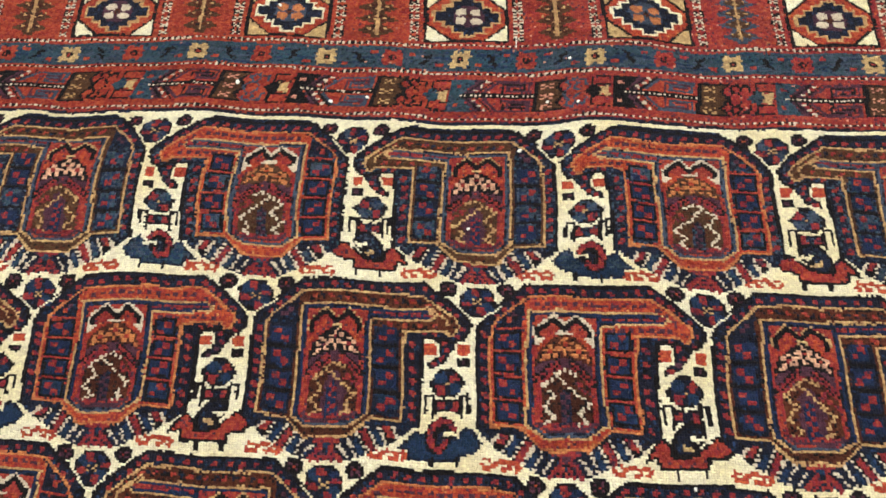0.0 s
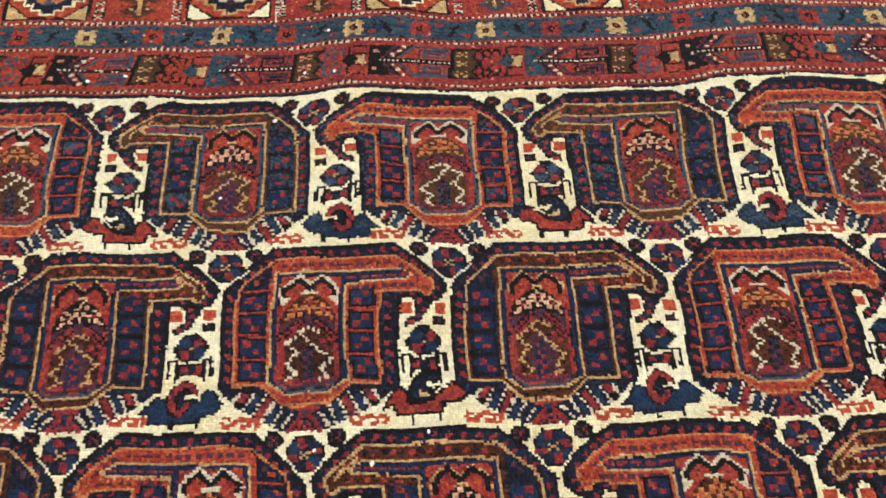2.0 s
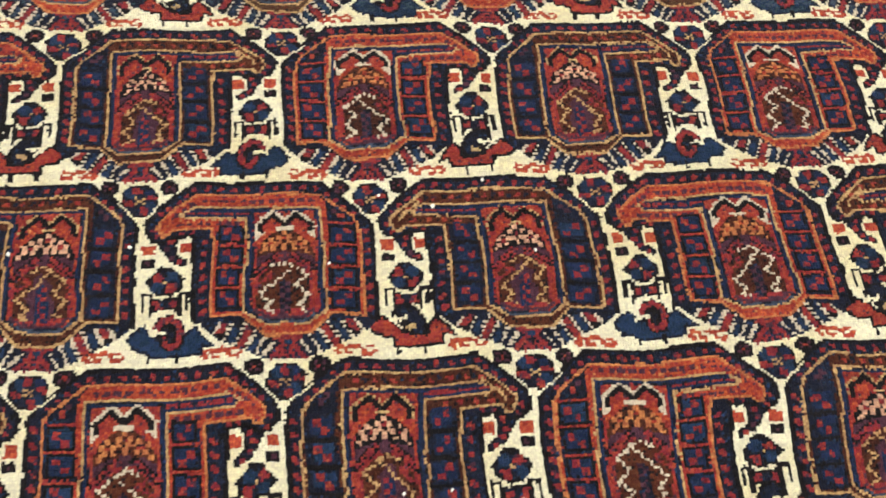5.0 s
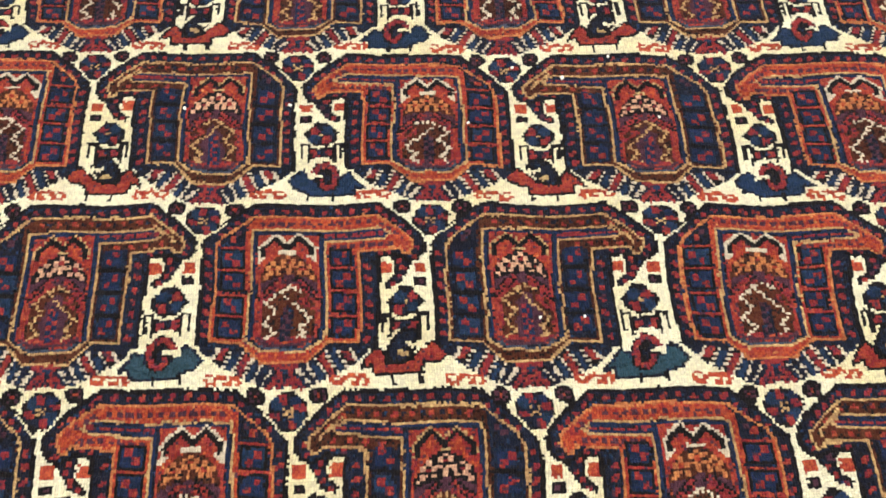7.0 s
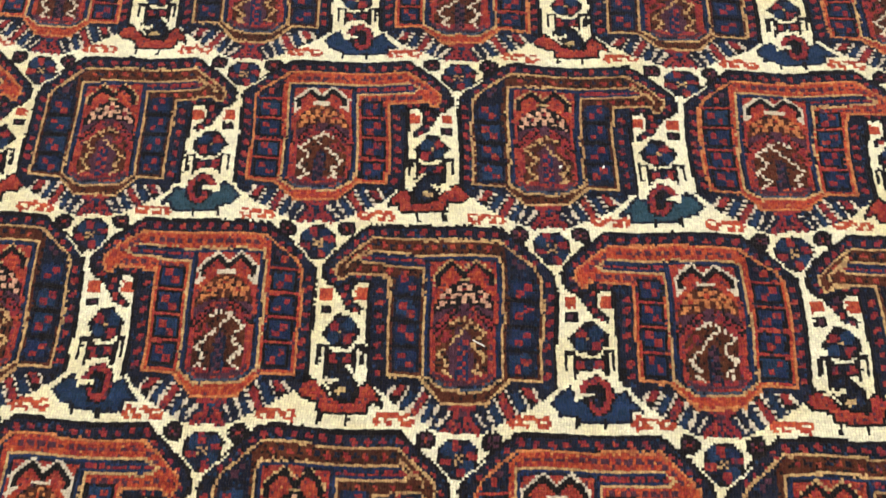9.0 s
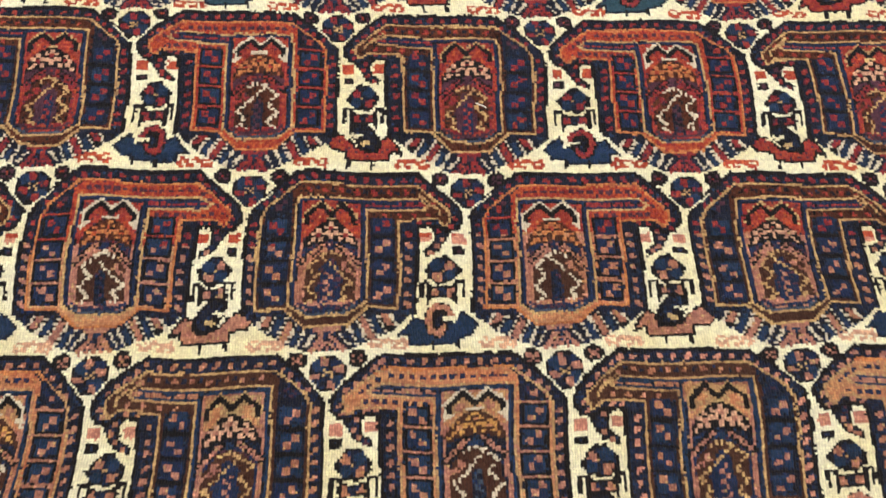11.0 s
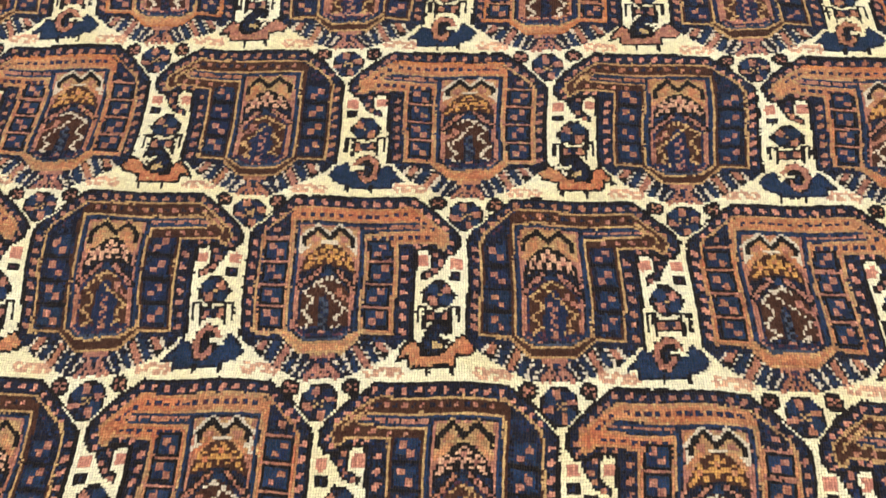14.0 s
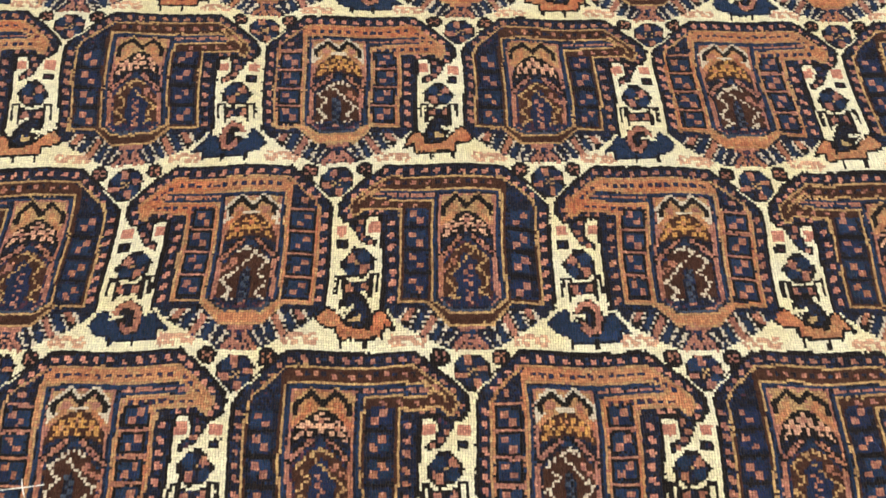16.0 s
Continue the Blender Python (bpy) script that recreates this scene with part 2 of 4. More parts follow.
JX = GX[None, :] + drift(5, 0.12) + drift(24, 0.34) + noise_rng.normal(0, 0.05, (NY, NX))
JV = GV[:, None] + drift(5, 0.12) + drift(24, 0.34) + noise_rng.normal(0, 0.05, (NY, NX))
dye = np.full((NY, NX), DYE["ivory"], np.int16)
owner = np.zeros((NY, NX), np.int32)
PARTS = [("field_ground", "ivory wool ground", -1)]
rng = random.Random(7)


class Chart:
    """Draws on the knots in a frame of its own: (u, v) in chart units, u mirrored where flip is -1."""

    def __init__(self, gx, gv, flip=1, piece=0, wobble=0.0):
        self.gx, self.gv, self.flip, self.piece, self.wobble = gx, gv, flip, piece, wobble

    def at(self, piece):
        return Chart(self.gx, self.gv, self.flip, piece, self.wobble)

    def moved(self, u, v, flip=1):
        return Chart(self.gx + self.flip * u, self.gv + v, self.flip * flip, self.piece, self.wobble)

    def _block(self, x0, x1, v0, v1):
        a, b = np.searchsorted(GX, (x0 - 2, x1 + 2))
        c, d = np.searchsorted(GV, (v0 - 2, v1 + 2))
        return slice(c, d), slice(a, b)

    def _put(self, rows, cols, mask, name):
        dye[rows, cols][mask] = DYE[name]
        owner[rows, cols][mask] = self.piece

    def poly(self, name, pts):
        p = [(self.gx + self.flip * u, self.gv + v) for u, v in pts]
        xs, vs = [q[0] for q in p], [q[1] for q in p]
        rows, cols = self._block(min(xs), max(xs), min(vs), max(vs))
        x, v = JX[rows, cols], JV[rows, cols]
        inside = np.zeros(x.shape, bool)
        for (xa, va), (xb, vb) in zip(p, p[1:] + p[:1]):
            if va != vb:
                inside ^= ((va > v) != (vb > v)) & (x < (xb - xa) * (v - va) / (vb - va) + xa)
        self._put(rows, cols, inside, name)

    def rect(self, name, u0, v0, u1, v1):
        a, b = sorted((self.gx + self.flip * u0, self.gx + self.flip * u1))
        rows, cols = self._block(a, b, self.gv + v0, self.gv + v1)
        x, v = JX[rows, cols], JV[rows, cols]
        self._put(rows, cols, (x > a) & (x < b) & (v > self.gv + v0) & (v < self.gv + v1), name)

    def disc(self, name, u, v, r, rv=None):
        rv = rv or r
        x0, v0 = self.gx + self.flip * u, self.gv + v
        rows, cols = self._block(x0 - r, x0 + r, v0 - rv, v0 + rv)
        dx, dv = np.abs(JX[rows, cols] - x0) / r, np.abs(JV[rows, cols] - v0) / rv
        self._put(rows, cols, (dx <= 1) & (dv <= 1) & (dx + dv <= 1.45), name)

    def line(self, name, pts, width=1.0, dash=0.0, loop=False, duty=0.5):
        """A line through pts; dash: half the length of a bead and its gap, duty: the bead's share of it."""
        pts = list(pts) + ([pts[0]] if loop else [])
        run = 0.0
        for (ua, va), (ub, vb) in zip(pts, pts[1:]):
            xa, xb, ya, yb = self.gx + self.flip * ua, self.gx + self.flip * ub, self.gv + va, self.gv + vb
            h = max(width, 0.72 * STEP) * 0.502
            rows, cols = self._block(min(xa, xb) - h, max(xa, xb) + h, min(ya, yb) - h, max(ya, yb) + h)
            x, v = JX[rows, cols] - xa, JV[rows, cols] - ya
            n = max(1e-6, math.hypot(xb - xa, yb - ya))
            along = (x * (xb - xa) + v * (yb - ya)) / n
            off = np.abs(x * (yb - ya) - v * (xb - xa)) / n
            mask = (along >= -h) & (along <= n + h) & (off <= h)
            if dash:
                mask &= (along + run) % (2 * dash) < 2 * dash * duty
            self._put(rows, cols, mask, name)
            run += n

    def beads(self, name, pts, wide=1):
        """A chain of single beads, each a block of knots, corner to corner along a line."""
        cells = [((self.gx + self.flip * u - GX[0]) / STEP / wide, (self.gv + v - GV[0]) / STEP / wide) for u, v in pts]
        for (xa, ya), (xb, yb) in zip(cells, cells[1:]):
            xa, ya, xb, yb = round(xa), round(ya), round(xb), round(yb)
            n = max(1, abs(xb - xa), abs(yb - ya))
            for k in range(n + 1):
                col, row = wide * round(xa + (xb - xa) * k / n), wide * round(ya + (yb - ya) * k / n)
                if 0 <= col < NX - wide and 0 <= row < NY - wide:
                    dye[row:row + wide, col:col + wide] = DYE[name]
                    owner[row:row + wide, col:col + wide] = self.piece

    def dots(self, name, pts, size=2.2, gap=5.0, jitter=0.4):
        """Small squares at even steps along a line."""
        left = gap / 2
        for (ua, va), (ub, vb) in zip(pts, pts[1:]):
            n = math.hypot(ub - ua, vb - va)
            while left < n:
                u, v = ua + (ub - ua) * left / n, va + (vb - va) * left / n
                s, k = size / 2, rng.uniform(-jitter, jitter)
                self.rect(name, u - s, v - s * 0.9 + k, u + s * 0.5, v + s * 0.5 + k)
                self.rect(name, u - s * 0.3, v - s * 0.2 + k, u + s, v + s + k)
                left += gap
            left -= n


def piece(name, label="", parent=-1):
    PARTS.append((name, label, parent))
    return len(PARTS) - 1


BAND = [(0.7, 3.0), (2.5, -1.2), (8.8, -7.8), (16.2, -13.5), (57.8, -13.5), (65.4, -7.6), (72.0, -1.8), (74.0, 2), (73.7, 5.4), (71.6, 8.4), (68.2, 9.2), (64.6, 7.2), (58.8, 7.6),
        (58.0, 24), (57.4, 39.6), (54.5, 40.4), (2, 40.4), (0.3, 39.6)]
BODY = [(5.0, 3.2), (6.8, -0.4), (16.8, -8.8), (57.6, -8.8), (63.8, -4.0), (69.6, 1.0), (70.2, 3.4), (68.6, 6.9), (67.0, 6.6), (65.6, 4.7), (52.4, 5.0), (51.8, 37.8),
        (42.2, 37.9), (35.0, 44.9), (21.0, 44.9), (14.4, 38.2), (4.5, 38.2)]
INNER = [(15.9, 37.0), (17.0, -3.5), (58.6, -3.5), (62.8, -0.8), (60.8, 0.7), (41.3, 1.1), (41.1, 36.8), (34.8, 41.0), (21.2, 41.0)]


def fan_below(c, me):
    """The fan of navy and red feathers, parted by white dots, under a boteh."""
    fan = c.at(piece("feather_fan", "striped navy and red fan with white dots", me))
    ink = "red" if c.gv > 352 else "crimson"
    fan.poly("navy", [(0.4, 39.2), (55.8, 39.2), (54.4, 41.8), (49.4, 46.2), (42, 50.2), (35.6, 53.2), (21.0, 53.2), (14.6, 50.2), (7.2, 46.2), (1.8, 41.8)])
    for s in (1, -1):
        def spot(u, v):
            return 28.3 + s * (u - 28.3), v
        rays = [((48.6, 39.4), (51.4, 44.2)), ((44.4, 39.3), (48.0, 46.6)), ((41.0, 40.9), (44.9, 48.3)), ((38.0, 43.2), (41.6, 50.0)), ((35.4, 45.4), (38.2, 51.6))]
        for k, ((a, b), (d, e)) in enumerate(zip(rays, rays[1:])):
            quad = [spot(*a), spot(*b), spot(*e), spot(*d)]
            if k in (0, 2):
                fan.poly("black", quad)
                mid = [(0.2, 0.06), (0.2, 0.97), (0.8, 0.97), (0.8, 0.06)]
                fan.poly(ink, [spot(a[0] + (d[0] - a[0]) * p + (b[0] - a[0]) * q, a[1] + (d[1] - a[1]) * p + (b[1] - a[1]) * q) for p, q in mid])
            else:
                q0 = rng.uniform(0.1, 0.4)
                fan.poly("blue", [spot(a[0] + (d[0] - a[0]) * p + (b[0] - a[0]) * q, a[1] + (d[1] - a[1]) * p + (b[1] - a[1]) * q) for p, q in ((0.28, q0), (0.28, 0.95), (0.76, 0.95), (0.76, q0))])
        for a, b in rays:
            for j in range(5):
                q = 0.06 + 0.22 * j
                u, v = spot(a[0] + (b[0] - a[0]) * q + rng.uniform(-0.12, 0.12), a[1] + (b[1] - a[1]) * q)
                fan.rect("white", u - 0.56, v - 0.54, u + 0.56, v + 0.54)
    fan.poly("navy", [(23.4, 44.8), (33.2, 44.8), (34.6, 47.0), (34.2, 53.2), (22.4, 53.2), (22.0, 47.0)])
    fan.rect(ink, 23.9, 45.2, 32.7, 46.7)
    fan.rect(ink, 25.6, 46.7, 31.0, 47.5)
    fan.rect("blue" if rng.random() < 0.5 else "plum", 27.0, 46.8, 29.7, 48.6)
    for k in (-1, 1):
        fan.line(ink, [(28.3 + k * 1.6, 48.6), (28.3 + k * 5.0, 53.0)], 1.7)
        fan.line(ink, [(28.3 + k * 0.9, 50.4), (28.3 + k * 2.4, 53.0)], 1.2)
        for n in range(4):
            u, v = 28.3 + k * (4.4 + 0.9 * n), 47.8 + 1.25 * n
            fan.rect("white", u - 0.56, v - 0.54, u + 0.56, v + 0.54)
    fan.rect(ink, 27.6, 51.4, 29.0, 53.2)


def boteh(c, kind, label):
    """One boteh with its hook. kind: 'bright' (orange-edged) or 'dark' (brown-edged)."""
    bright = kind == "bright"
    me = piece("boteh", label)
    c = c.at(me)
    late = c.gv > 352
    rim, edge = ("rust", "amber") if bright else ("brown", "gold")
    thin = 0.92
    fan_below(c, me)
    # outer band with its row of dots
    c.poly("navy", BAND)
    if c.gv == 0:
        c.poly("navy", [(13.4, -11.0), (18.4, -15.4), (55.6, -15.4), (60.6, -11.0)])
    c.line("black", BAND[:15], 1.2)
    c.line("black", [BAND[-1], BAND[0]], 1.2)
    dot = rng.choice(("salmon", "red", "red")) if late else "crimson"
    c.dots(dot, [(2.7, 38), (2.9, 3.2)], 2.3, 4.3)
    c.dots(dot, [(5.0, -0.2), (15.2, -9.8)], 1.9, 3.7)
    c.dots(dot, [(15.6, -11.1), (58.4, -11.1)], 2.2, 4.5)
    c.dots(dot, [(59.4, -9.6), (71.4, 0.6)], 1.9, 3.7)
    c.dots(dot, [(72.0, 2.6), (70.0, 7.6)], 1.8, 3.2)
    c.dots(dot, [(64, 5.9), (56.4, 6.0)], 1.7, 3.2)
    c.dots(dot, [(55.1, 8), (54.6, 39)], 2.4, 4.4)
    # body: rim, its edges, the coloured stripes of the hook
    c.poly(rim, BODY)
    c.line("navy", [(5.6, 1.2), (16.6, -8.2)], 1.3)
    c.line(edge, BODY, thin, loop=True)
    if bright:
        for n in range(12):
            c.rect("plum", 19.0 + 3.2 * n, -6.8, 20.9 + 3.2 * n, -5.4)
        c.dots("plum", [(58.6, -5.6), (65.6, 0.2)], 1.7, 3.0, 0.1)
        for n in range(7):
            c.rect("plum", 43.4 + 3.1 * n, 2.2, 45.3 + 3.1 * n, 3.6)
    else:
        c.dots("red", [(18, -6.2), (58, -6.2), (65.6, -0.4)], 1.9, 5.6, 0.2)
        c.dots("navy", [(20.6, -6.3), (58, -6.3)], 1.7, 5.6, 0.2)
        c.dots("red", [(45, 2.8), (67, 2.8)], 1.9, 5.0, 0.2)
        c.line(edge, [(59.6, -4.6), (66.2, 0.8), (66.6, 2.6)], 0.88)
    c.poly("navy", INNER)
    c.line(edge if bright and late else "gold", INNER, 0.88, loop=True)
    stripe = "blue" if late else "slate" if c.gv < 60 else "indigo"
    c.line(stripe, [(17.2, 36.6), (18.3, -2.3), (59.6, -2.3)], 0.95)
    c.line(stripe, [(40.0, 36.6), (40.2, -0.2), (60.4, -0.2)], 0.95)
    c.line("red" if late else "crimson", [(40.8, -1.2), (61, -1.2)], 1.1, 2.2, duty=0.85)
    c.line("slate", [(19.4, 38.2), (22.4, 40.2), (33.8, 40.2), (36.8, 38.2)], STEP)
    # side panels with paired squares, the upper one of each pair towards the outside
    for n_side in (0, 1):
        side = c.at(piece("side_panel", "navy panel with paired red squares", me))
        if n_side == 0:
            u0, u1, s, first = 6.2, 14.6, -1, 7.7
            side.poly("navy", [(5.9, 3.2), (7.3, 0.2), (15.3, -6.2), (14.9, 37.0), (5.7, 37.0)])
            side.rect("red" if bright else "plum", 9.6, -1.2, 11.8, 0.9)
            side.rect("plum", 11.8, -2.8, 13.4, -1.2)
            if bright:
                side.line("red", [(6.8, 3.2), (14.8, 3.2)], 1.0)
        else:
            u0, u1, s, first = 42.5, 50.5, 1, 7.0
            side.poly("navy", [(42.3, 6.0 if bright else 4.4), (51.1, 6.0 if bright else 4.4), (50.6, 36.8), (42.2, 36.8)])
        um = (u0 + u1) / 2
        for n in range(4):
            vm = first + 8.4 * n + rng.uniform(-0.3, 0.3)
            k = rng.uniform(-0.3, 0.3)
            if bright:
                side.rect("black", u0 - 0.1, vm - 3.7, u1 + 0.1, vm + 3.6)
                side.rect("blue" if late or rng.random() < 0.3 else "indigo", u0 + 0.8, vm - 2.9, u1 - 0.7, vm + 2.8)
                side.rect("navy", um + s * 0.2, vm + 0.2, um - s * 2.8, vm - 2.8)
                side.rect("indigo", um, vm, um + s * 2.6, vm + 2.7)
            else:
                side.rect("blue" if rng.random() < (0.6 if late or c.gv < 60 else 0.25) else "indigo", u0 + 0.6 + rng.uniform(0, 1.4), vm - 3.1, u1 - 0.6, vm + 2.8 + rng.uniform(-1, 0.4))
                side.rect("indigo", um + s * 0.2, vm + rng.uniform(-0.6, 0.4), um - s * 3.0, vm + 2.8)
            side.rect("red" if late else "crimson", um + s * 0.1, vm - 2.4 + k, um + s * 2.5, vm - 0.1 + k)
            side.rect("red" if late else "crimson", um - s * 0.1, vm + 0.2 + k, um - s * 2.4, vm + 2.4 + k)
            if bright and n:
                side.line("red", [(u0 - 0.4, vm - 4.2), (u1 + 0.4, vm - 4.2)], 1.0)
            elif n:
                side.line("black", [(u0, vm - 4.2), (u1, vm - 4.2)], 1.3)
    # flower panel
    p = c.at(piece("flower_panel", "panel with a zigzag and small blossoms", me))
    dark = "black" if not bright else "brown"
    p.poly("red", [(18.9, -1.5), (39.2, -1.5), (38.7, 36.4), (34.3, 39.4), (21.7, 39.4), (18.0, 36.4)])
    if late:
        p.poly("amber", [(19.9, -0.8), (38.4, -0.8), (38.4, 9.8), (19.9, 9.8)])
    field = ("navy" if bright else "plum") if late else "crimson"
    p.poly(field, [(20.2, 12), (37.6, 12), (37.2, 36.2), (33.6, 38.2), (22.4, 38.2), (19.8, 36.2)])
    p.poly(dark, [(19.6, 14.2), (21.4, 10.2), (25.6, 6.6), (29.0, 5.0), (32.6, 6.6), (36.4, 10.4), (38.1, 14.2), (38.0, 21.6), (33.2, 17.4), (29.0, 14.8), (24.6, 17.4), (19.5, 21.0)])
    p.poly("navy" if late else "plum", [(19.6, 16.4), (22.6, 15.2), (29.0, 13.6), (35.2, 15.2), (38.0, 16.4), (38.0, 21.6), (29.0, 14.8), (19.5, 21.0)])
    # the horned head
    horn = [(20.6, 6.4), (20.6, 3.7), (22.6, 2.0), (25.2, -0.2), (29.0, 3.6), (32.6, -0.4), (35.2, 1.8), (36.9, 3.9), (37.0, 6.4)]
    outline = "white" if bright else "gold"
    p.line(outline, [(19.6, 8.6 if bright else 6.4), (19.7, 3.2), (22.0, 0.9), (25.2, -1.5), (29.0, 1.9), (32.8, -1.6), (35.8, 0.8), (37.9, 3.4), (37.9, 8.6 if bright else 6.4)], 1.5 if bright else 1.0, 0.0 if bright else 1.1, duty=0.76)
    p.line("black", horn, 1.7)
    p.line("white" if bright else "tan", [(26.6, 5.0), (31.4, 5.0)] if bright else [(27.6, 4.9), (30.4, 4.9)], 1.2 if bright else 0.9)
    if bright:
        p.poly("white", [(19.2, 8.8), (19.2, 4.6), (20.6, 6.6), (22.6, 6.2), (21.4, 8.0)])
        p.poly("white", [(38.3, 8.8), (38.3, 4.6), (37.0, 6.6), (35.0, 6.2), (36.2, 8.0)])
    for s in (-1, 1):
        p.poly("red" if bright else "rust", [(29 + s * 3.2, 3.0), (29 + s * 5.6, 2.6), (29 + s * 6.4, 4.8), (29 + s * 3.8, 5.6)])
        p.line("rust", [(29 + s * 4.6, 6.0), (29 + s * 8.6, 9.8)], 1.6)
    bloom, heart = ("honey" if late else "amber", "rust") if bright else ("blush", "red" if late else "crimson")
    for u, v in ((29.0, 8.8), (24.4, 11.3), (33.8, 11.3)):
        for du, dv in ((0, -1.9), (-1.8, -0.4), (1.8, -0.4), (-1.3, 1.6), (1.3, 1.6)):
            p.rect(bloom, u + du - 0.85, v + dv - 0.75, u + du + 0.85, v + dv + 0.75)
        p.rect(heart, u - 0.8, v - 0.7, u + 0.8, v + 0.7)
    for u, v in ((29.0, 11.6), (29.0, 12.6), (22.6, 13.2), (35.6, 13.4), (21.6, 14.4), (36.6, 14.6)):
        p.rect(bloom, u - 0.65, v - 0.65, u + 0.65, v + 0.65)
    for way in ([(19.6, 21.2), (26.2, 15.6)], [(31.6, 15.6), (38.2, 22.2)]):
        p.line("black", way, 2.4)
        p.line("red" if late else "crimson", way, 1.6, 1.0, duty=0.78)
    p.poly("blue" if late else "plum", [(26.8, 16.6), (29.0, 15.0), (31.2, 16.6), (29.0, 18.0)])
    p.poly("brown", [(20.8, 24.0), (25.4, 19.0), (29.4, 17.2), (33.2, 19.2), (37.2, 24.6), (37.2, 36.0), (20.6, 36.0)])
    if not bright:
        p.poly("indigo" if late else "plum", [(31.2, 21.8), (29.2, 20.8), (25.6, 24.4), (26.2, 28), (24.6, 31), (25.6, 36.6), (33.0, 36.6), (32.4, 31.6), (33.8, 29.0), (31.6, 25.6)])
    p.line("red" if late else "crimson", [(32.4, 23.6), (38.0, 27.2)], 1.4, 1.1, duty=0.8)
    p.rect("red" if late else "crimson", 32.6, 22.0, 34.6, 24.0)
    strip, seed = ("navy", "slate" if late else "plum") if bright else ("indigo", "red" if late else "crimson")
    p.poly(strip, [(27.0, 26.4), (28.6, 24.6), (30.2, 26.4), (30.6, 37.6), (26.6, 37.6)])
    zigzag = "white" if bright else "gold"
    p.line(zigzag, [(32.8, 20.0), (29.6, 18.1), (26.0, 19.6), (31.0, 25.0), (36.3, 30.0), (33.0, 32.9), (34.8, 35.6), (32.4, 36.4)], 1.15, 0.95, duty=0.68)
    p.line(zigzag, [(25.0, 20.8), (21.8, 23.2), (25.2, 27.0), (21.4, 31.0), (24.8, 34.4), (22.2, 36.4)], 1.15, 0.95, duty=0.68)
    for n in range(8):
        p.rect(seed, 27.2 + 1.4 * (n % 2), 25.6 + 1.5 * n, 28.6 + 1.4 * (n % 2), 27.0 + 1.5 * n)
    p.rect("red", 27.2, 37.2, 29.8, 38.6)
    p.line("plum", [(19.6, 36.4), (22.6, 38.6), (33.6, 38.6), (37.4, 36.4)], 1.1)


def rosette(c, r):
    me = piece("rosette", "round navy flower with red petals")
    b = c.at(me)
    b.disc("black", 0, 0, r + 0.3, r + 0.5)
    b.disc("navy", 0, 0, r - 0.6, r - 0.6)
    b.disc("blue", -2.7, -2.9, 2.2)
    b.disc("blue", 2.9, 2.8, 2.2)
    b.disc("indigo", 2.9, -3.2, 1.6)
    for u, v, w, h in ((-0.9, -3.9, 1.3, 1.7), (3.8, -1.2, 1.7, 1.0), (-3.7, 1.0, 1.8, 1.1), (1.2, 3.9, 1.3, 1.6)):
        b.rect("red" if c.gv > 352 else "crimson", u - w, v - h, u + w * 0.7, v + h * 0.6)
        b.rect("red" if c.gv > 352 else "crimson", u - w * 0.5, v - h * 0.4, u + w, v + h)
    for k in (-1.1, 0, 1.1):
        b.rect("gold", k - 0.5, k * 0.8 - 0.45, k + 0.5, k * 0.8 + 0.45)
        b.rect("gold", k - 0.5, -k * 0.8 - 0.45, k + 0.5, -k * 0.8 + 0.45)
    for s in (-1, 1):
        c.at(0).beads("ivory", [(s * 1.2, 7.0), (s * 7.4, 0.8)])
        d = c.moved(s * 9.8, -5.0).at(piece("small_rosette", "small round navy flower"))
        d.disc("black", 0, 0, 3.0, 2.9)
        for du, dv in ((-1.2, -0.9), (1.2, -0.9), (0, 0), (-1.2, 1.0), (1.2, 1.0)):
            d.rect("red" if c.gv > 352 or not du else "plum", du - 0.55, dv - 0.5, du + 0.55, dv + 0.5)


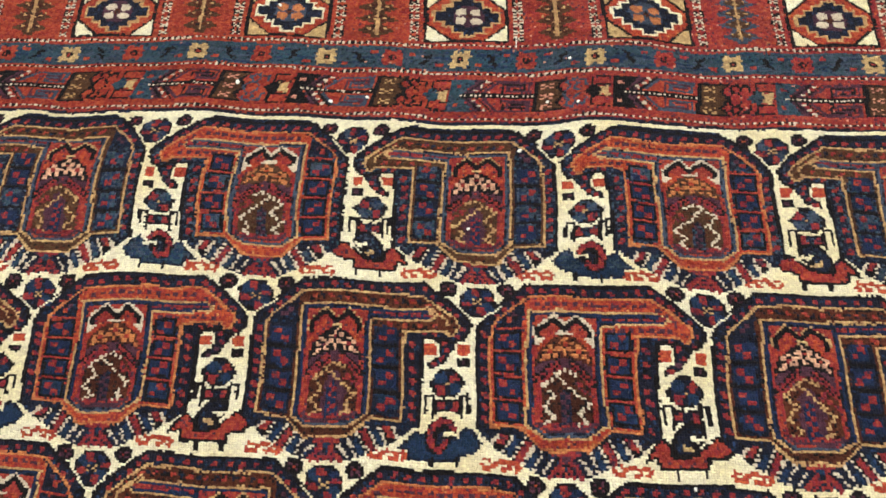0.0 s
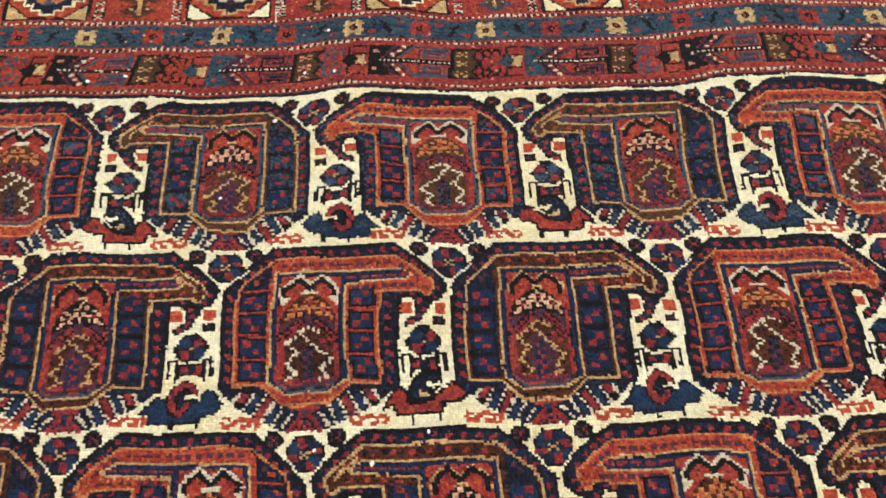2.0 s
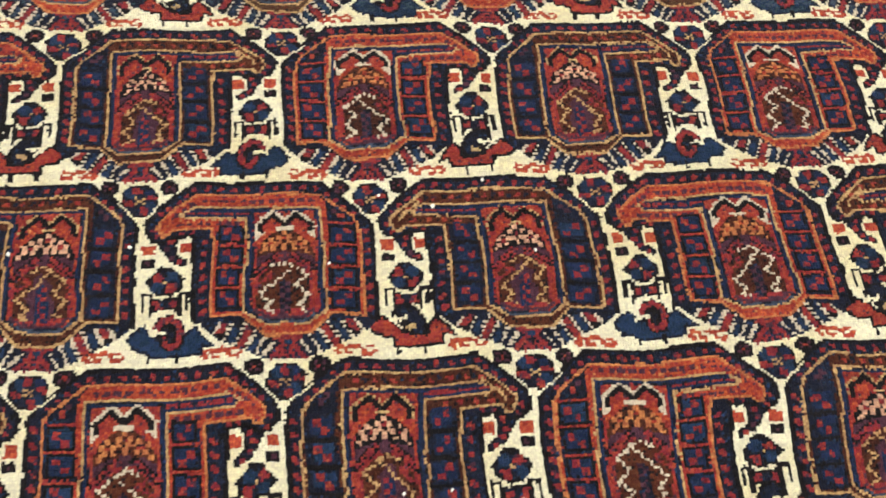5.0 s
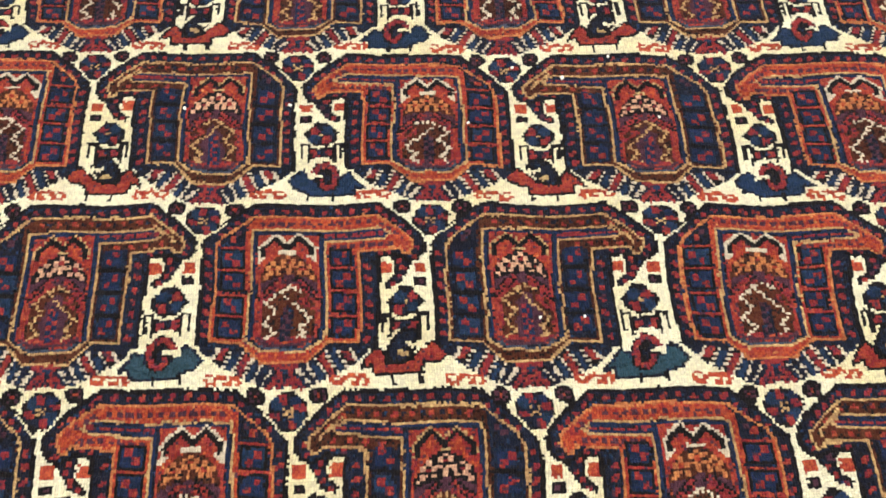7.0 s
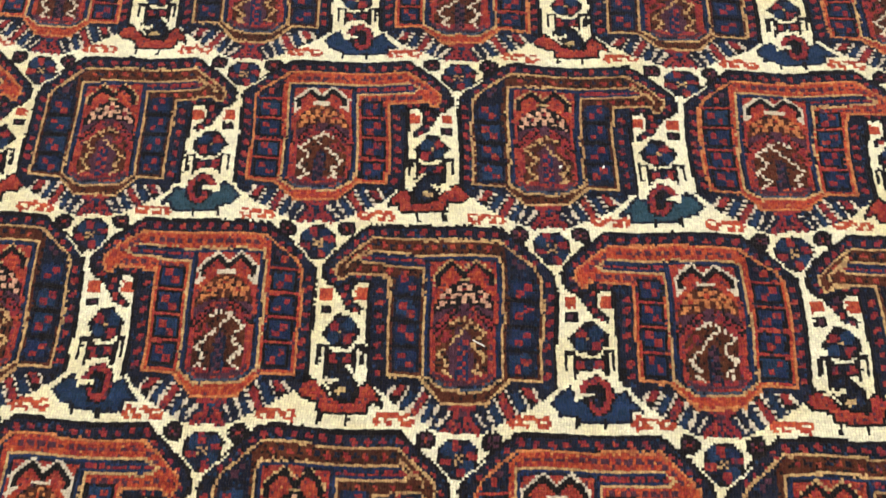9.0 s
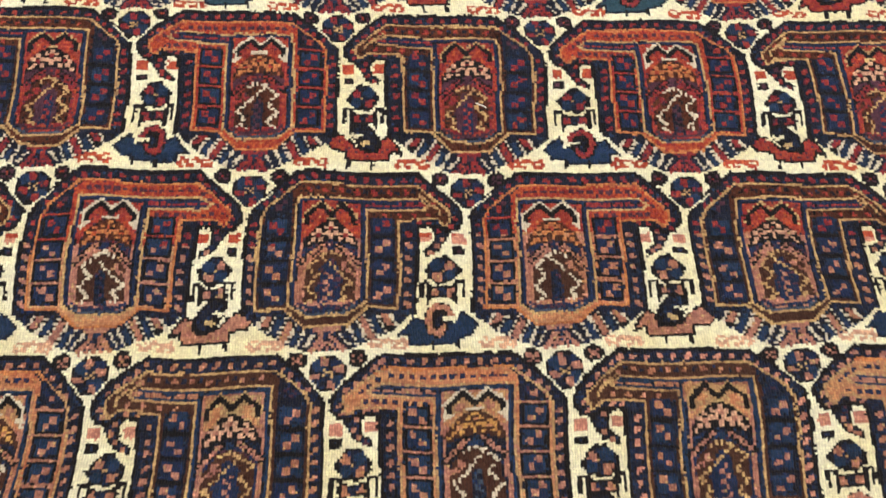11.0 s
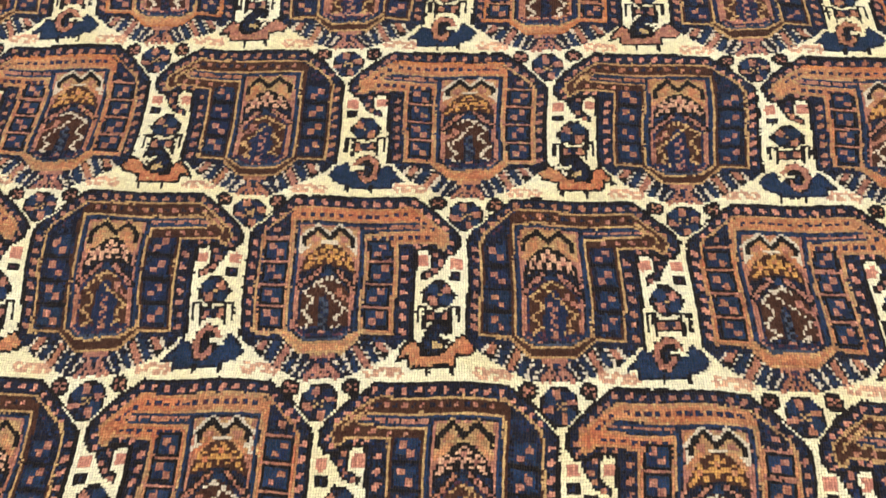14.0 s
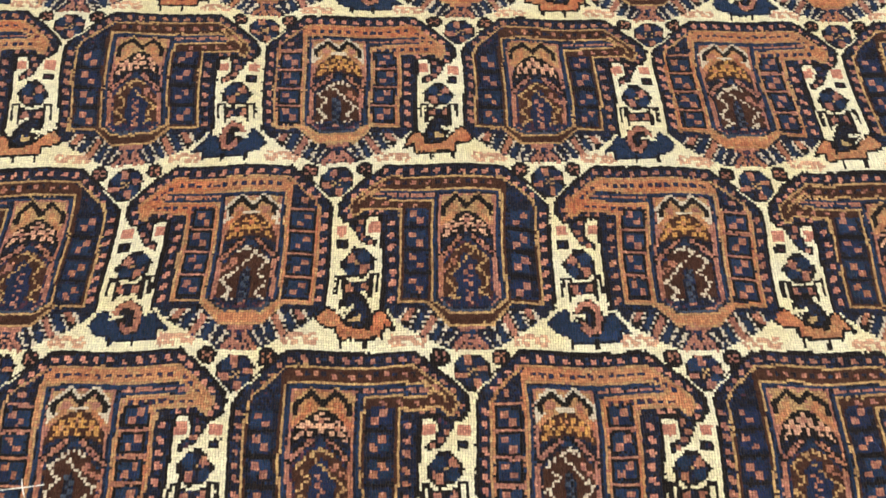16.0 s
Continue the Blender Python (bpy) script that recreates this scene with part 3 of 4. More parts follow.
def channel(c, kind, wing="navy"):
    """What stands in the ivory strip under a hook: squares, a flower, a trestle and a bird."""
    red_bird = kind == "bright"
    scroll = "blush" if c.gv > 330 else "coral"
    for u in (58.9, 70.3):
        q = c.at(piece("rust_square", "small rust square on ivory"))
        q.rect("coral", u, 9.9, u + 4.0, 13.7)
    q = c.at(piece("hook_chain", "navy chain with red squares"))
    q.poly("black", [(71.2, 7.6), (69.6, 10.2), (67.9, 13.2), (65.6, 17.0), (60.4, 19.2), (60.2, 16.6), (63.6, 14.3), (64.0, 10.4), (62.4, 7.4)])
    q.poly("navy", [(70.4, 8.2), (68.8, 10.6), (67.2, 13.2), (65.0, 16.4), (61.2, 18.2), (61.2, 17.0), (64.4, 14.6), (64.8, 10.4), (63.8, 8.0)])
    for u, v in ((69.2, 8.6), (65.6, 9.4), (66.6, 12.2), (65.0, 15.0), (62.6, 17.2)):
        q.rect("crimson" if rng.random() < 0.8 else "plum", u - 0.9, v - 0.8, u + 0.9, v + 0.9)
    q.rect("black", 70.0, 15.2, 74.1, 18.3)
    q.rect("plum", 71.4, 16.2, 72.8, 17.4)
    f = c.at(piece("lozenge_flower", "navy and red lozenge flower"))
    loz = [(68.0, 19.0), (65.0, 19.2), (61.2, 23.6), (61.8, 26.6), (65.0, 29.0), (69.2, 28.0), (72.3, 24.0)]
    f.poly("navy", loz)
    f.line("black", loz, 1.1, loop=True)
    f.disc("blue", 64.4, 22.2, 2.0)
    f.disc("blue", 69.0, 26.0, 1.8)
    f.poly("crimson", [(70.9, 23.2), (69.4, 20.2), (67.0, 22.0), (68.0, 24.0)])
    f.poly("crimson", [(66.0, 25.2), (62.6, 24.8), (63.5, 28.0), (65.8, 28.2)])
    f.rect("gold", 66.2, 23.6, 67.4, 24.5)
    t = c.moved(0, -1.0).at(piece("trestle", "black trestle with a red-dotted panel"))
    for a, b, d in ((59.0, 62.3, 1), (73.9, 70.2, -1)):
        t.rect("black", a, 28.9, b, 30.1)
        t.rect("black", a, 28.9, a + 1.1 * d, 35.6)
        t.rect("black", b - 1.1 * d, 28.9, b, 37.6)
    t.poly("black", [(62, 30.2), (64, 31.2), (68.4, 31.2), (70.4, 30.2), (70.4, 36.2), (68.4, 35.2), (64, 35.2), (62, 36.2)])
    t.rect("navy", 63.0, 31.8, 69.4, 34.6)
    t.poly("crimson", [(68.6, 31.6), (70.2, 32.0), (69.8, 34.8), (67.4, 34.8)])
    t.poly("crimson", [(65.0, 32.0), (63.0, 32.2), (62.6, 34.6), (65.4, 34.4)])
    d = c.at(piece("bird", "red bird with a navy curled head" if red_bird else "navy bird with a red curled head"))
    if red_bird:
        shape = [(79.6, 42.4), (75.2, 38.6), (72.3, 40.2), (68.4, 44.4), (61.0, 45.8), (59.9, 41.4), (57.4, 39.6), (54.2, 43.4), (52.5, 47.0), (56, 45.6), (56.9, 49.2), (71.6, 49.2), (71.9, 46.0), (77.4, 45.0)]
        d.poly("rust" if c.gv > 352 else "red", shape)
        d.line("black", shape, 0.95, loop=True)
        d.poly("black", [(71.4, 36.4), (70.0, 34.4), (67.7, 33.4), (64.6, 34.6), (62.2, 37.4), (60.5, 40.4), (60.7, 44.6), (62.6, 46.0), (66.4, 45.8), (68.4, 43.6), (69.4, 41.6), (71.8, 38.4)])
        d.poly("navy", [(70.4, 36.4), (67.7, 34.6), (65.0, 35.6), (62.4, 39), (61.6, 42), (62.6, 44.8), (66.0, 44.8), (67.2, 42.6), (66, 40.6), (68.6, 38.4)])
        d.line("ivory", [(72.2, 40.2), (70.6, 39.0), (69.0, 39.8), (67.4, 38.8)], 1.2)
        d.poly("tan", [(68.0, 42.8), (66.2, 41.6), (64.2, 40.8), (63.8, 42.8), (66.4, 43.6)])
    else:
        shape = [(77.8, 44.8), (75.4, 41.4), (72.6, 39.6), (70.5, 42.8), (67.4, 44.7), (61.4, 47.4), (59.7, 42.4), (56.7, 41.0), (54.8, 44.0), (51.4, 47.6), (54.9, 47.2), (55.2, 50.4), (70.8, 50.4), (71.3, 48.8), (75.4, 47.8)]
        d.poly(wing, shape)
        d.line("navy", shape, 0.9, loop=True)
        d.poly("black", [(70.2, 40.2), (68.4, 37.0), (64.8, 35.6), (61.0, 38.4), (59.9, 41.6), (60.9, 47.2), (63.0, 48.4), (66.4, 47.8), (67.8, 45.2)])
        d.line("crimson", [(69.0, 40.2), (67.4, 38.0), (64.6, 37.2), (62.2, 39.4), (61.4, 42.4), (62.2, 46.0), (64.6, 46.9), (66.2, 45.4)], 1.9)
        d.line("navy", [(66.2, 41.0), (64.4, 42.2), (64.8, 44.6)], 1.3)
        d.line("ivory", [(70.4, 42.6), (68.8, 41.6), (66.6, 41.8)], 1.3)
        d.rect("crimson", 66.0, 43.4, 67.2, 44.6)
    for u in (70.6, 62.4):
        d.rect("black", u - 0.6, 49.2, u + 0.6, 52.6)
    for u in (48.4, 84.1):
        s = c.moved(u, 50.4 + rng.uniform(-0.4, 0.6)).at(piece("scroll", "small rust S-shaped scroll on ivory"))
        s.line(scroll, [(-5.6, 0.4), (-4.8, 1.5), (-2.6, 1.3), (-2.0, -0.2), (-0.2, -1.1), (1.2, -0.9)], 1.45)
        s.line(scroll, [(-5.0, -1.2), (-3.4, -1.0)], 1.0)
        s.line(scroll, [(1.0, 1.4), (2.6, 1.1), (2.8, -0.7), (4.8, -1.1), (5.6, 0.4), (4.8, 1.3)], 1.45)


def cell_origin(row, n):
    """The ivory junction at the upper corner of cell n of a row."""
    x = (0.064 if row % 2 else 0.135) + 0.19 * n
    return x / D, 68.0 * row


for row in range(ROWS):
    for n in range(-5, 6):
        gx, gv = cell_origin(row, n)
        if not (WEST / D - 60 < gx < EAST / D + 60):
            continue
        # rows alternate between hooks to one side and to the other, the dyes from one boteh to the next
        right = row % 2 == 1
        bright = (n + row // 2 + (not right)) % 2 == 0
        kind = "bright" if bright else "dark"
        c = Chart(gx, gv) if right else Chart(gx + 76, gv, -1)
        channel(c, kind, "teal" if row == 3 else "blue")
for row in range(ROWS):
    for n in range(-5, 6):
        gx, gv = cell_origin(row, n)
        if not (WEST / D - 90 < gx < EAST / D + 30):
            continue
        right = row % 2 == 1
        bright = (n + row // 2) % 2 == 0
        c = Chart(gx, gv) if right else Chart(gx + 76, gv, -1)
        boteh(c, "bright" if bright else "dark",
              "boteh edged in orange with a hooked tip" if bright else "dark boteh edged in brown and gold with a hooked tip")
for row in range(ROWS):
    for n in range(-5, 7):
        gx, gv = cell_origin(row, n)
        if WEST / D - 20 < gx < EAST / D + 20:
            rosette(Chart(gx, gv - 6.9), 5.7)


def beaded(v0, v1, ground="red"):
    """A narrow stripe of alternate white and dark knots between two red lines."""
    me = piece("beaded_stripe", "narrow red stripe with white and dark beads")
    c = Chart(0, 0, 1, me)
    c.rect(ground, WEST / D - 5, v0, EAST / D + 5, v1)
    vm = (v0 + v1) / 2
    x, n = WEST / D, 0
    while x < EAST / D:
        c.poly("white" if n % 2 else "black", [(x + 0.3, vm - 0.55), (x + 1.4, vm - 0.55), (x + 1.1, vm + 0.55), (x, vm + 0.55)])
        x, n = x + 1.25, n + 1


LEFT, RIGHT = WEST / D - 5, EAST / D + 5
c = Chart(0, 0, 1, piece("edge_line", "thin cream and navy line along the border"))
c.rect("navy", LEFT, -18.6, RIGHT, -16.9)
c.rect("ivory", LEFT, -17.0, RIGHT, -15.5)
beaded(-21.8, -18.4)
# arrow border
band = piece("arrow_border", "red border of barbed arrows laid end to end")
Chart(0, 0, 1, band).rect("red", LEFT, -41.0, RIGHT, -21.8)
for n in range(-5, 6):
    x = (0.0222 + 0.1556 * n) / D
    if not LEFT - 70 < x < RIGHT:
        continue
    odd = n % 2
    a = Chart(x, -31.7, 1, piece("arrow", "blue barbed arrow" if not odd else "black barbed arrow", band))
    head, hook = ("teal", "plum") if not odd else ("black", "slate")
    a.rect("madder" if odd else "red", 6, -7.9, 32, 7.9)
    for s in (-1, 1):
        a.poly(head, [(0, 0), (4.6, 0), (10.0, s * 7.9), (0, s * 7.9)])
        a.rect("salmon" if odd else "red", 2.2, s * 4.6 - 0.8, 4.0, s * 4.6 + 0.8)
        a.poly("plum", [(4.8, 0), (8.4, 0), (14.2, s * 7.9), (10.2, s * 7.9)])
        a.line("black", [(7.0, s * 1.4), (13.0, s * 7.8)], STEP)
        for k in range(3):
            u, v = 10.2 + 2.1 * k, s * (2.6 + 2.2 * k)
            a.poly("white", [(u - 0.9, v - 0.6), (u + 0.5, v - 0.6), (u + 0.9, v + 0.6), (u - 0.5, v + 0.6)])
        a.line("black", [(11.4, s * 1.8), (17.2, s * 7.8)], STEP)
        a.line(hook, [(13.4, s * 2), (18.6, s * 7.2), (31, s * 7.2)], 1.2)
        a.line(hook, [(30.6, s * 7), (30.6, s * 2.6), (22.6, s * 2.6), (22.6, s * 5.0), (27.4, s * 5.0)], 1.2)
        a.line("plum" if odd else "black", [(20.6, s * 1.8), (20.6, s * 6.0), (29, s * 6.0), (29, s * 3.8), (24.4, s * 3.8)], STEP)
    a.rect("black", 5, -1.2, 32.4, 1.2)
    a.line("white", [(4, 0), (32, 0)], STEP, 1.0)
    a.rect("black", 32.2, -7.9, 33.2, 7.9)
    b = Chart(x, -31.7, 1, piece("star_box", "brown box with small gold stars", band))
    b.poly("black", [(33, -7.9), (45, -7.9), (42, -4.2), (45, 0), (42, 4.2), (45, 7.9), (33, 7.9)])
    b.poly("bark", [(34, -7.1), (43.2, -7.1), (40.4, -4.0), (43.2, 0), (40.4, 4.0), (43.2, 7.1), (34, 7.1)])
    for v in (-5.2, 0, 5.2):
        for du, dv in ((-1.6, -0.8), (1.6, -0.8), (0, 0), (-1.6, 1.0), (1.6, 1.0)):
            b.rect("gold" if odd else "salmon", 37.2 + du - 0.6, v + dv - 0.45, 37.2 + du + 0.6, v + dv + 0.45)
    k = Chart(x, -31.7, 1, piece("scroll_flower", "red scrolled flower with a small bow", band))
    inkd = "black" if odd else "slate"
    k.poly("madder" if n < 0 else "red", [(46, 0), (50, -7.4), (56, -7.4), (56, 7.4), (50, 7.4)])
    for s in (-1, 1):
        k.line(inkd, [(43.6, s * 0.4), (46.2, s * 3.6), (44.6, s * 5.8), (48, s * 7.4)], 1.1)
        k.line(inkd, [(47.4, s * 7), (49, s * 4.6), (47.6, s * 2.8), (49.4, s * 1.2)], 1.0)
        k.line(inkd, [(49.6, s * 6.2), (51.8, s * 6.2), (52.4, s * 3.6)], 1.0)
        k.rect("black", 54.6, s * 3.0 - 0.4, 62, s * 3.0 + 0.4)
        k.rect("black", 54.6, s * 7.2 - 0.4, 62, s * 7.2 + 0.4)
        k.rect("black", 54.2, min(s * 3, s * 7.4), 55.2, max(s * 3, s * 7.4))
    k.poly("teal" if odd else "black", [(51.6, 0), (55, -3.4), (58.4, -1.6), (58.4, 1.6), (55, 3.4)])
    k.poly("tan", [(57, -2.8), (58.8, -1.6), (60, -2.8), (61.2, -2.8), (61.2, 2.8), (60, 2.8), (58.8, 1.6), (57, 2.8), (58, 0)])
beaded(-44.2, -41.0)
# blue flower border
band = piece("flower_border", "teal blue border with small square flowers")
Chart(0, 0, 1, band).rect("teal", LEFT, -55.6, RIGHT, -44.0)
c = Chart(0, 0, 1, band)
for n in range(180):
    u, v = rng.uniform(LEFT, RIGHT), rng.uniform(-54.5, -44.8)
    c.rect(rng.choice(("slate", "teal", "blue")), u, v, u + rng.uniform(4, 12), v + 1.0)
for n in range(-10, 14):
    x = (0.0252 + 0.0672 * n) / D
    if not LEFT < x < RIGHT:
        continue
    f = Chart(x, -49.8, 1, piece("square_flower", "yellow square flower" if n % 2 == 0 else "red square flower", band))
    petal = "tan" if n % 2 == 0 else "red"
    f.rect(petal, -2.8, -3.6, 2.8, 3.6)
    f.rect(petal, -4.2, -2.2, 4.2, -0.6)
    f.rect(petal, -4.2, 0.8, 4.2, 2.4)
    f.rect(petal, -3.4, -4.4, -1.2, 4.4)
    f.rect(petal, 1.2, -4.4, 3.4, 4.4)
    f.disc("black", 0, 0, 1.6, 1.5)
    f.rect("red", -0.5, -0.5, 0.5, 0.5)
    g = Chart(x + 13.4, -49.8, 1 if n % 2 else -1, band)
    g.line("black", [(-1.6, 2.4), (0.4, 0.6), (0, -1.2), (1.8, -2.4)], 1.5)
    for s in (-1, 1):
        g.rect("red", s * 5.6 - 1.4, s * 2.8 - 0.9, s * 5.6 + 1.4, s * 2.8 + 0.9)
beaded(-59.4, -55.6)
# main border: stepped medallions between small trees
band = piece("main_border", "red main border of medallions and small trees")
Chart(0, 0, 1, band).rect("red", LEFT, -88.0, RIGHT, -59.4)
for n in range(-5, 6):
    x = (0.030 + 0.1845 * n) / D
    if not LEFT - 40 < x < RIGHT + 40:
        continue
    even = n % 2 == 0
    m = Chart(x, -73.4, 1, piece("medallion", "stepped navy medallion in an ivory-cornered square" if even else "stepped navy medallion in a gold-cornered square", band))
    corner, line2 = ("ivory", "gold") if even else ("tan", "ivory")
    m.rect("black", -17.4, -14.2, 17.4, 14.2)
    m.rect(corner, -16.2, -13.2, 16.2, 13.2)
    octagon = [(-16.2, -4), (-7, -13.2), (7, -13.2), (16.2, -4), (16.2, 4), (7, 13.2), (-7, 13.2), (-16.2, 4)]
    m.poly("rust", octagon)
    m.line("black", octagon, 0.9, loop=True)
    for ink, g in ((line2, 1.1), ("navy", 0.0)):
        for w, h in ((13, 2.4), (9.4, 5.4), (6, 8.2), (2.2, 10.6)):
            m.rect(ink, -w - g, -h - g * 0.9, w + g, h + g * 0.9)
    m.disc("plum" if even else "slate", 0, 0, 6.4, 5.6)
    for u, v in ((-3.2, -2.4), (3.2, -2.4), (-3.2, 2.4), (3.2, 2.4)):
        m.disc("white" if even else "amber", u, v, 2.3, 1.9)
    if not even:
        m.disc("slate", 0, -3, 1.3)
        m.disc("slate", 0, 3, 1.3)
    m.disc("brown", 0, 0, 1.4)
    for s in (-1, 1):
        k = Chart(x + s * 21.2, -73.4, 1, piece("bead_chain", "upright chain of small white crosses", band))
        for j in range(-3, 4):
            v = j * 3.9 + 0.4
            k.rect("black", -2.0, v - 1.7, 2.0, v + 1.5)
            for du, dv in ((-1.2, -0.8), (1.2, -0.8), (0, 0), (-1.2, 0.9), (1.2, 0.9)):
                k.rect("white", du - 0.55, dv + v - 0.45, du + 0.55, dv + v + 0.45)
            k.rect("red", -0.5, v - 1.7, 0.5, v - 0.6)
            k.rect("red", -0.5, v + 0.6, 0.5, v + 1.5)
    t = Chart(x + 36.9, -73.4, 1, piece("tree", "small slate and brown tree with a gold stem", band))
    leaf = "bark" if x < 20 else "slate" if n % 2 else "teal"
    for j in range(4):
        v, w = -11 + 6.2 * j, 9.4 - 0.8 * abs(j - 1.4)
        t.poly(leaf, [(-w, v + 1.6), (0, v - 3), (w, v + 1.6), (4, v + 3.4), (0, v + 5), (-4, v + 3.4)])
        t.poly("brown" if x < 20 else "bark", [(-w * 0.66, v + 1.0), (0, v - 2), (w * 0.66, v + 1.0), (0, v + 3.8)])
        for s in (-1, 1):
            t.line("gold", [(0, v + 2.6), (s * w * 0.62, v - 0.6)], 0.8, 1.6)
    t.rect(leaf, -2.4, 9.5, 2.4, 13.4)
    t.rect("gold", -0.75, -14, 0.75, 11.6)
beaded(-91.8, -88.0)
Chart(0, 0, 1, piece("outer_border", "plain navy outer stripe")).rect("navy", LEFT, -110, RIGHT, -91.8)

# dyes run out as the weaving goes on: the reds of the later rows are paler and more orange
gv2 = GV[:, None] + 2.5 * np.sin(GX[None, :] * 0.021) + np.array([rng.uniform(-1.2, 1.2) for _ in range(NY)])[:, None]


def change(old, new_dye, start, end=9e9, share=1.0):
    take = (dye == DYE[old]) & (gv2 > start) & (gv2 < end)
    if share < 1:
        take &= np.random.random(dye.shape) < share
    dye[take] = DYE[new_dye]


change("rust", "apricot", 352)
change("apricot", "ochre", 352, 9e9, 0.12)
change("red", "terracotta", 352)
change("crimson", "terracotta", 352)
change("amber", "ochre", 400)
change("coral", "salmon", 352)
change("plum", "indigo", 352, 9e9, 0.75)
change("brown", "umber", 352)
change("madder", "terracotta", 352)
change("navy", "indigo", 352, 9e9, 0.16)
change("terracotta", "salmon", 352, 9e9, 0.08)
change("terracotta", "ochre", 352, 470, 0.08)
change("ochre", "tan", 352, 9e9, 0.03)
change("blue", "slate", -20, 45, 0.5)
change("navy", "slate", 0, 42, 0.14)
change("navy", "teal", 0, 40, 0.12)
west = np.clip(0.85 - (GX[None, :] * D + 0.15) / 0.40, 0.12, 0.9) * np.ones((NY, 1))
dye[(dye == DYE["red"]) & (gv2 < -20) & (np.random.random(dye.shape) < west)] = DYE["madder"]
dye[(dye == DYE["red"]) & (gv2 < -57) & (np.random.random(dye.shape) < west * 0.8)] = DYE["rust"]
change("brown", "bark", -20, 46, 0.75)
change("blue", "teal", -20, 50, 0.4)
change("red", "madder", -20, 900, 0.25)
change("rust", "red", -130, 40, 0.15)
change("rust", "red", 40, 352, 0.34)
change("rust", "amber", -130, 900, 0.03)
change("ochre", "terracotta", -130, 900, 0.06)
change("red", "plum", -130, 900, 0.06)
change("crimson", "plum", -130, 352, 0.10)
change("crimson", "red", -130, 352, 0.25)
change("teal", "navy", -130, 0, 0.06)
change("teal", "salmon", -130, 0, 0.006)
change("red", "salmon", -130, -20, 0.008)
change("navy", "blue", -130, 900, 0.07)
change("navy", "black", -130, 900, 0.12)
change("brown", "black", -130, 900, 0.15)
change("teal", "slate", -130, 0, 0.15)
change("teal", "blue", -130, 0, 0.12)

# ---- the rug's meshes: one face a knot ----
rug = new("rug")
rug.matrix_world = pose(0, 0, 0, 0, 0, RUG_TURN)
tagged(rug, "hand-knotted wool rug with red, navy and ivory botehs", "rug")
gxe = (WEST + np.arange(NX + 1) * KNOT)[None, :] * np.ones((NY + 1, 1))
gve = V_TOP + np.arange(NY + 1) * STEP
row_v = np.concatenate([[-50.0], 68.0 * np.arange(ROWS)])
soft_k = np.ones(25) / 25


def by_row(values):
    """A value for each line of knots, eased from row to row and carried on past the first and the last."""
    v = np.interp(gve, row_v, values)
    slope = (values[0] - values[1]) / (row_v[0] - row_v[1])
    v = np.where(gve < row_v[0], values[0] + (gve - row_v[0]) * (slope if values is ROW_Y else 0), v)
    return np.convolve(np.pad(v, 12, mode="reflect", reflect_type="odd"), soft_k, "valid")[:, None]


across = gxe - 0.1
px = gxe + by_row(ROW_SHIFT) + by_row(ROW_STRETCH) * across + by_row(ROW_SPREAD) * across ** 2
py = by_row(ROW_Y) + by_row(ROW_TILT) * across + by_row(ROW_BOW) * across ** 2
# weaving slightly out of true, and the low waves in which the rug lies
px = px + 0.0012 * np.sin(py * 23 + 1.0) + 0.0008 * np.sin(py * 61 + px * 9)
border = np.clip((py - 0.20) / 0.32, 0, 1)
py = py + 0.0012 * np.sin(px * 31) * np.cos(py * 7) + 0.0009 * np.sin(px * 67 + py * 19) + border * wave_along(px)
pz = 0.0012 * np.sin(px * 11 + 1.3) * np.cos(py * 8) + border * wave_up(px)
jit = np.random.default_rng(3)
px += jit.normal(0, 0.00030, px.shape)
py += jit.normal(0, 0.00030, px.shape)
pz += jit.normal(0, 0.00030, px.shape)
points = np.stack([px, py, pz], -1).reshape(-1, 3).astype(np.float32)
jj, ii = np.divmod(np.arange(NX * NY), NX)
corner = jj * (NX + 1) + ii
quads = np.stack([corner + NX + 1, corner + NX + 2, corner + 1, corner], -1)
knot_uv = np.stack([np.stack([ii, -jj - 1], -1), np.stack([ii + 1, -jj - 1], -1), np.stack([ii + 1, -jj], -1), np.stack([ii, -jj], -1)], 1).astype(np.float32)
knot_uv += 0.001 * np.array([[1, 1], [-1, 1], [-1, -1], [1, -1]])[None]
# knots that lie where the rug is walked over stand up as small pyramids of pile, the rest stay flat
heads = (points[quads].mean(1) + np.stack([jit.normal(0, 0.00012, NX * NY), jit.normal(-0.0006, 0.00012, NX * NY), RELIEF * (0.72 + 0.34 * np.clip((jj - WORN[0]) / (WORN[1] - WORN[0]), 0, 1)) + jit.normal(0, 0.00018, NX * NY)], -1)).astype(np.float32)
raised = (heads[:, 0] > np.where(heads[:, 1] > 0.2, -0.5, -0.43)) & (heads[:, 0] < np.where(heads[:, 1] > -0.15, 0.73, 0.54))
knot_mid = knot_uv.mean(1)
TENT = np.array([[0, 1, 4], [1, 2, 4], [2, 3, 4], [3, 0, 4]])
tent_points = np.concatenate([points[quads], heads[:, None]], 1)
tent_uv = np.concatenate([knot_uv, knot_mid[:, None]], 1)[:, TENT]
flat_owner, flat_dye = owner.ravel(), dye.ravel()
order = np.argsort(flat_owner, kind="stable")
starts = np.searchsorted(flat_owner[order], np.arange(len(PARTS) + 1))
made = {}
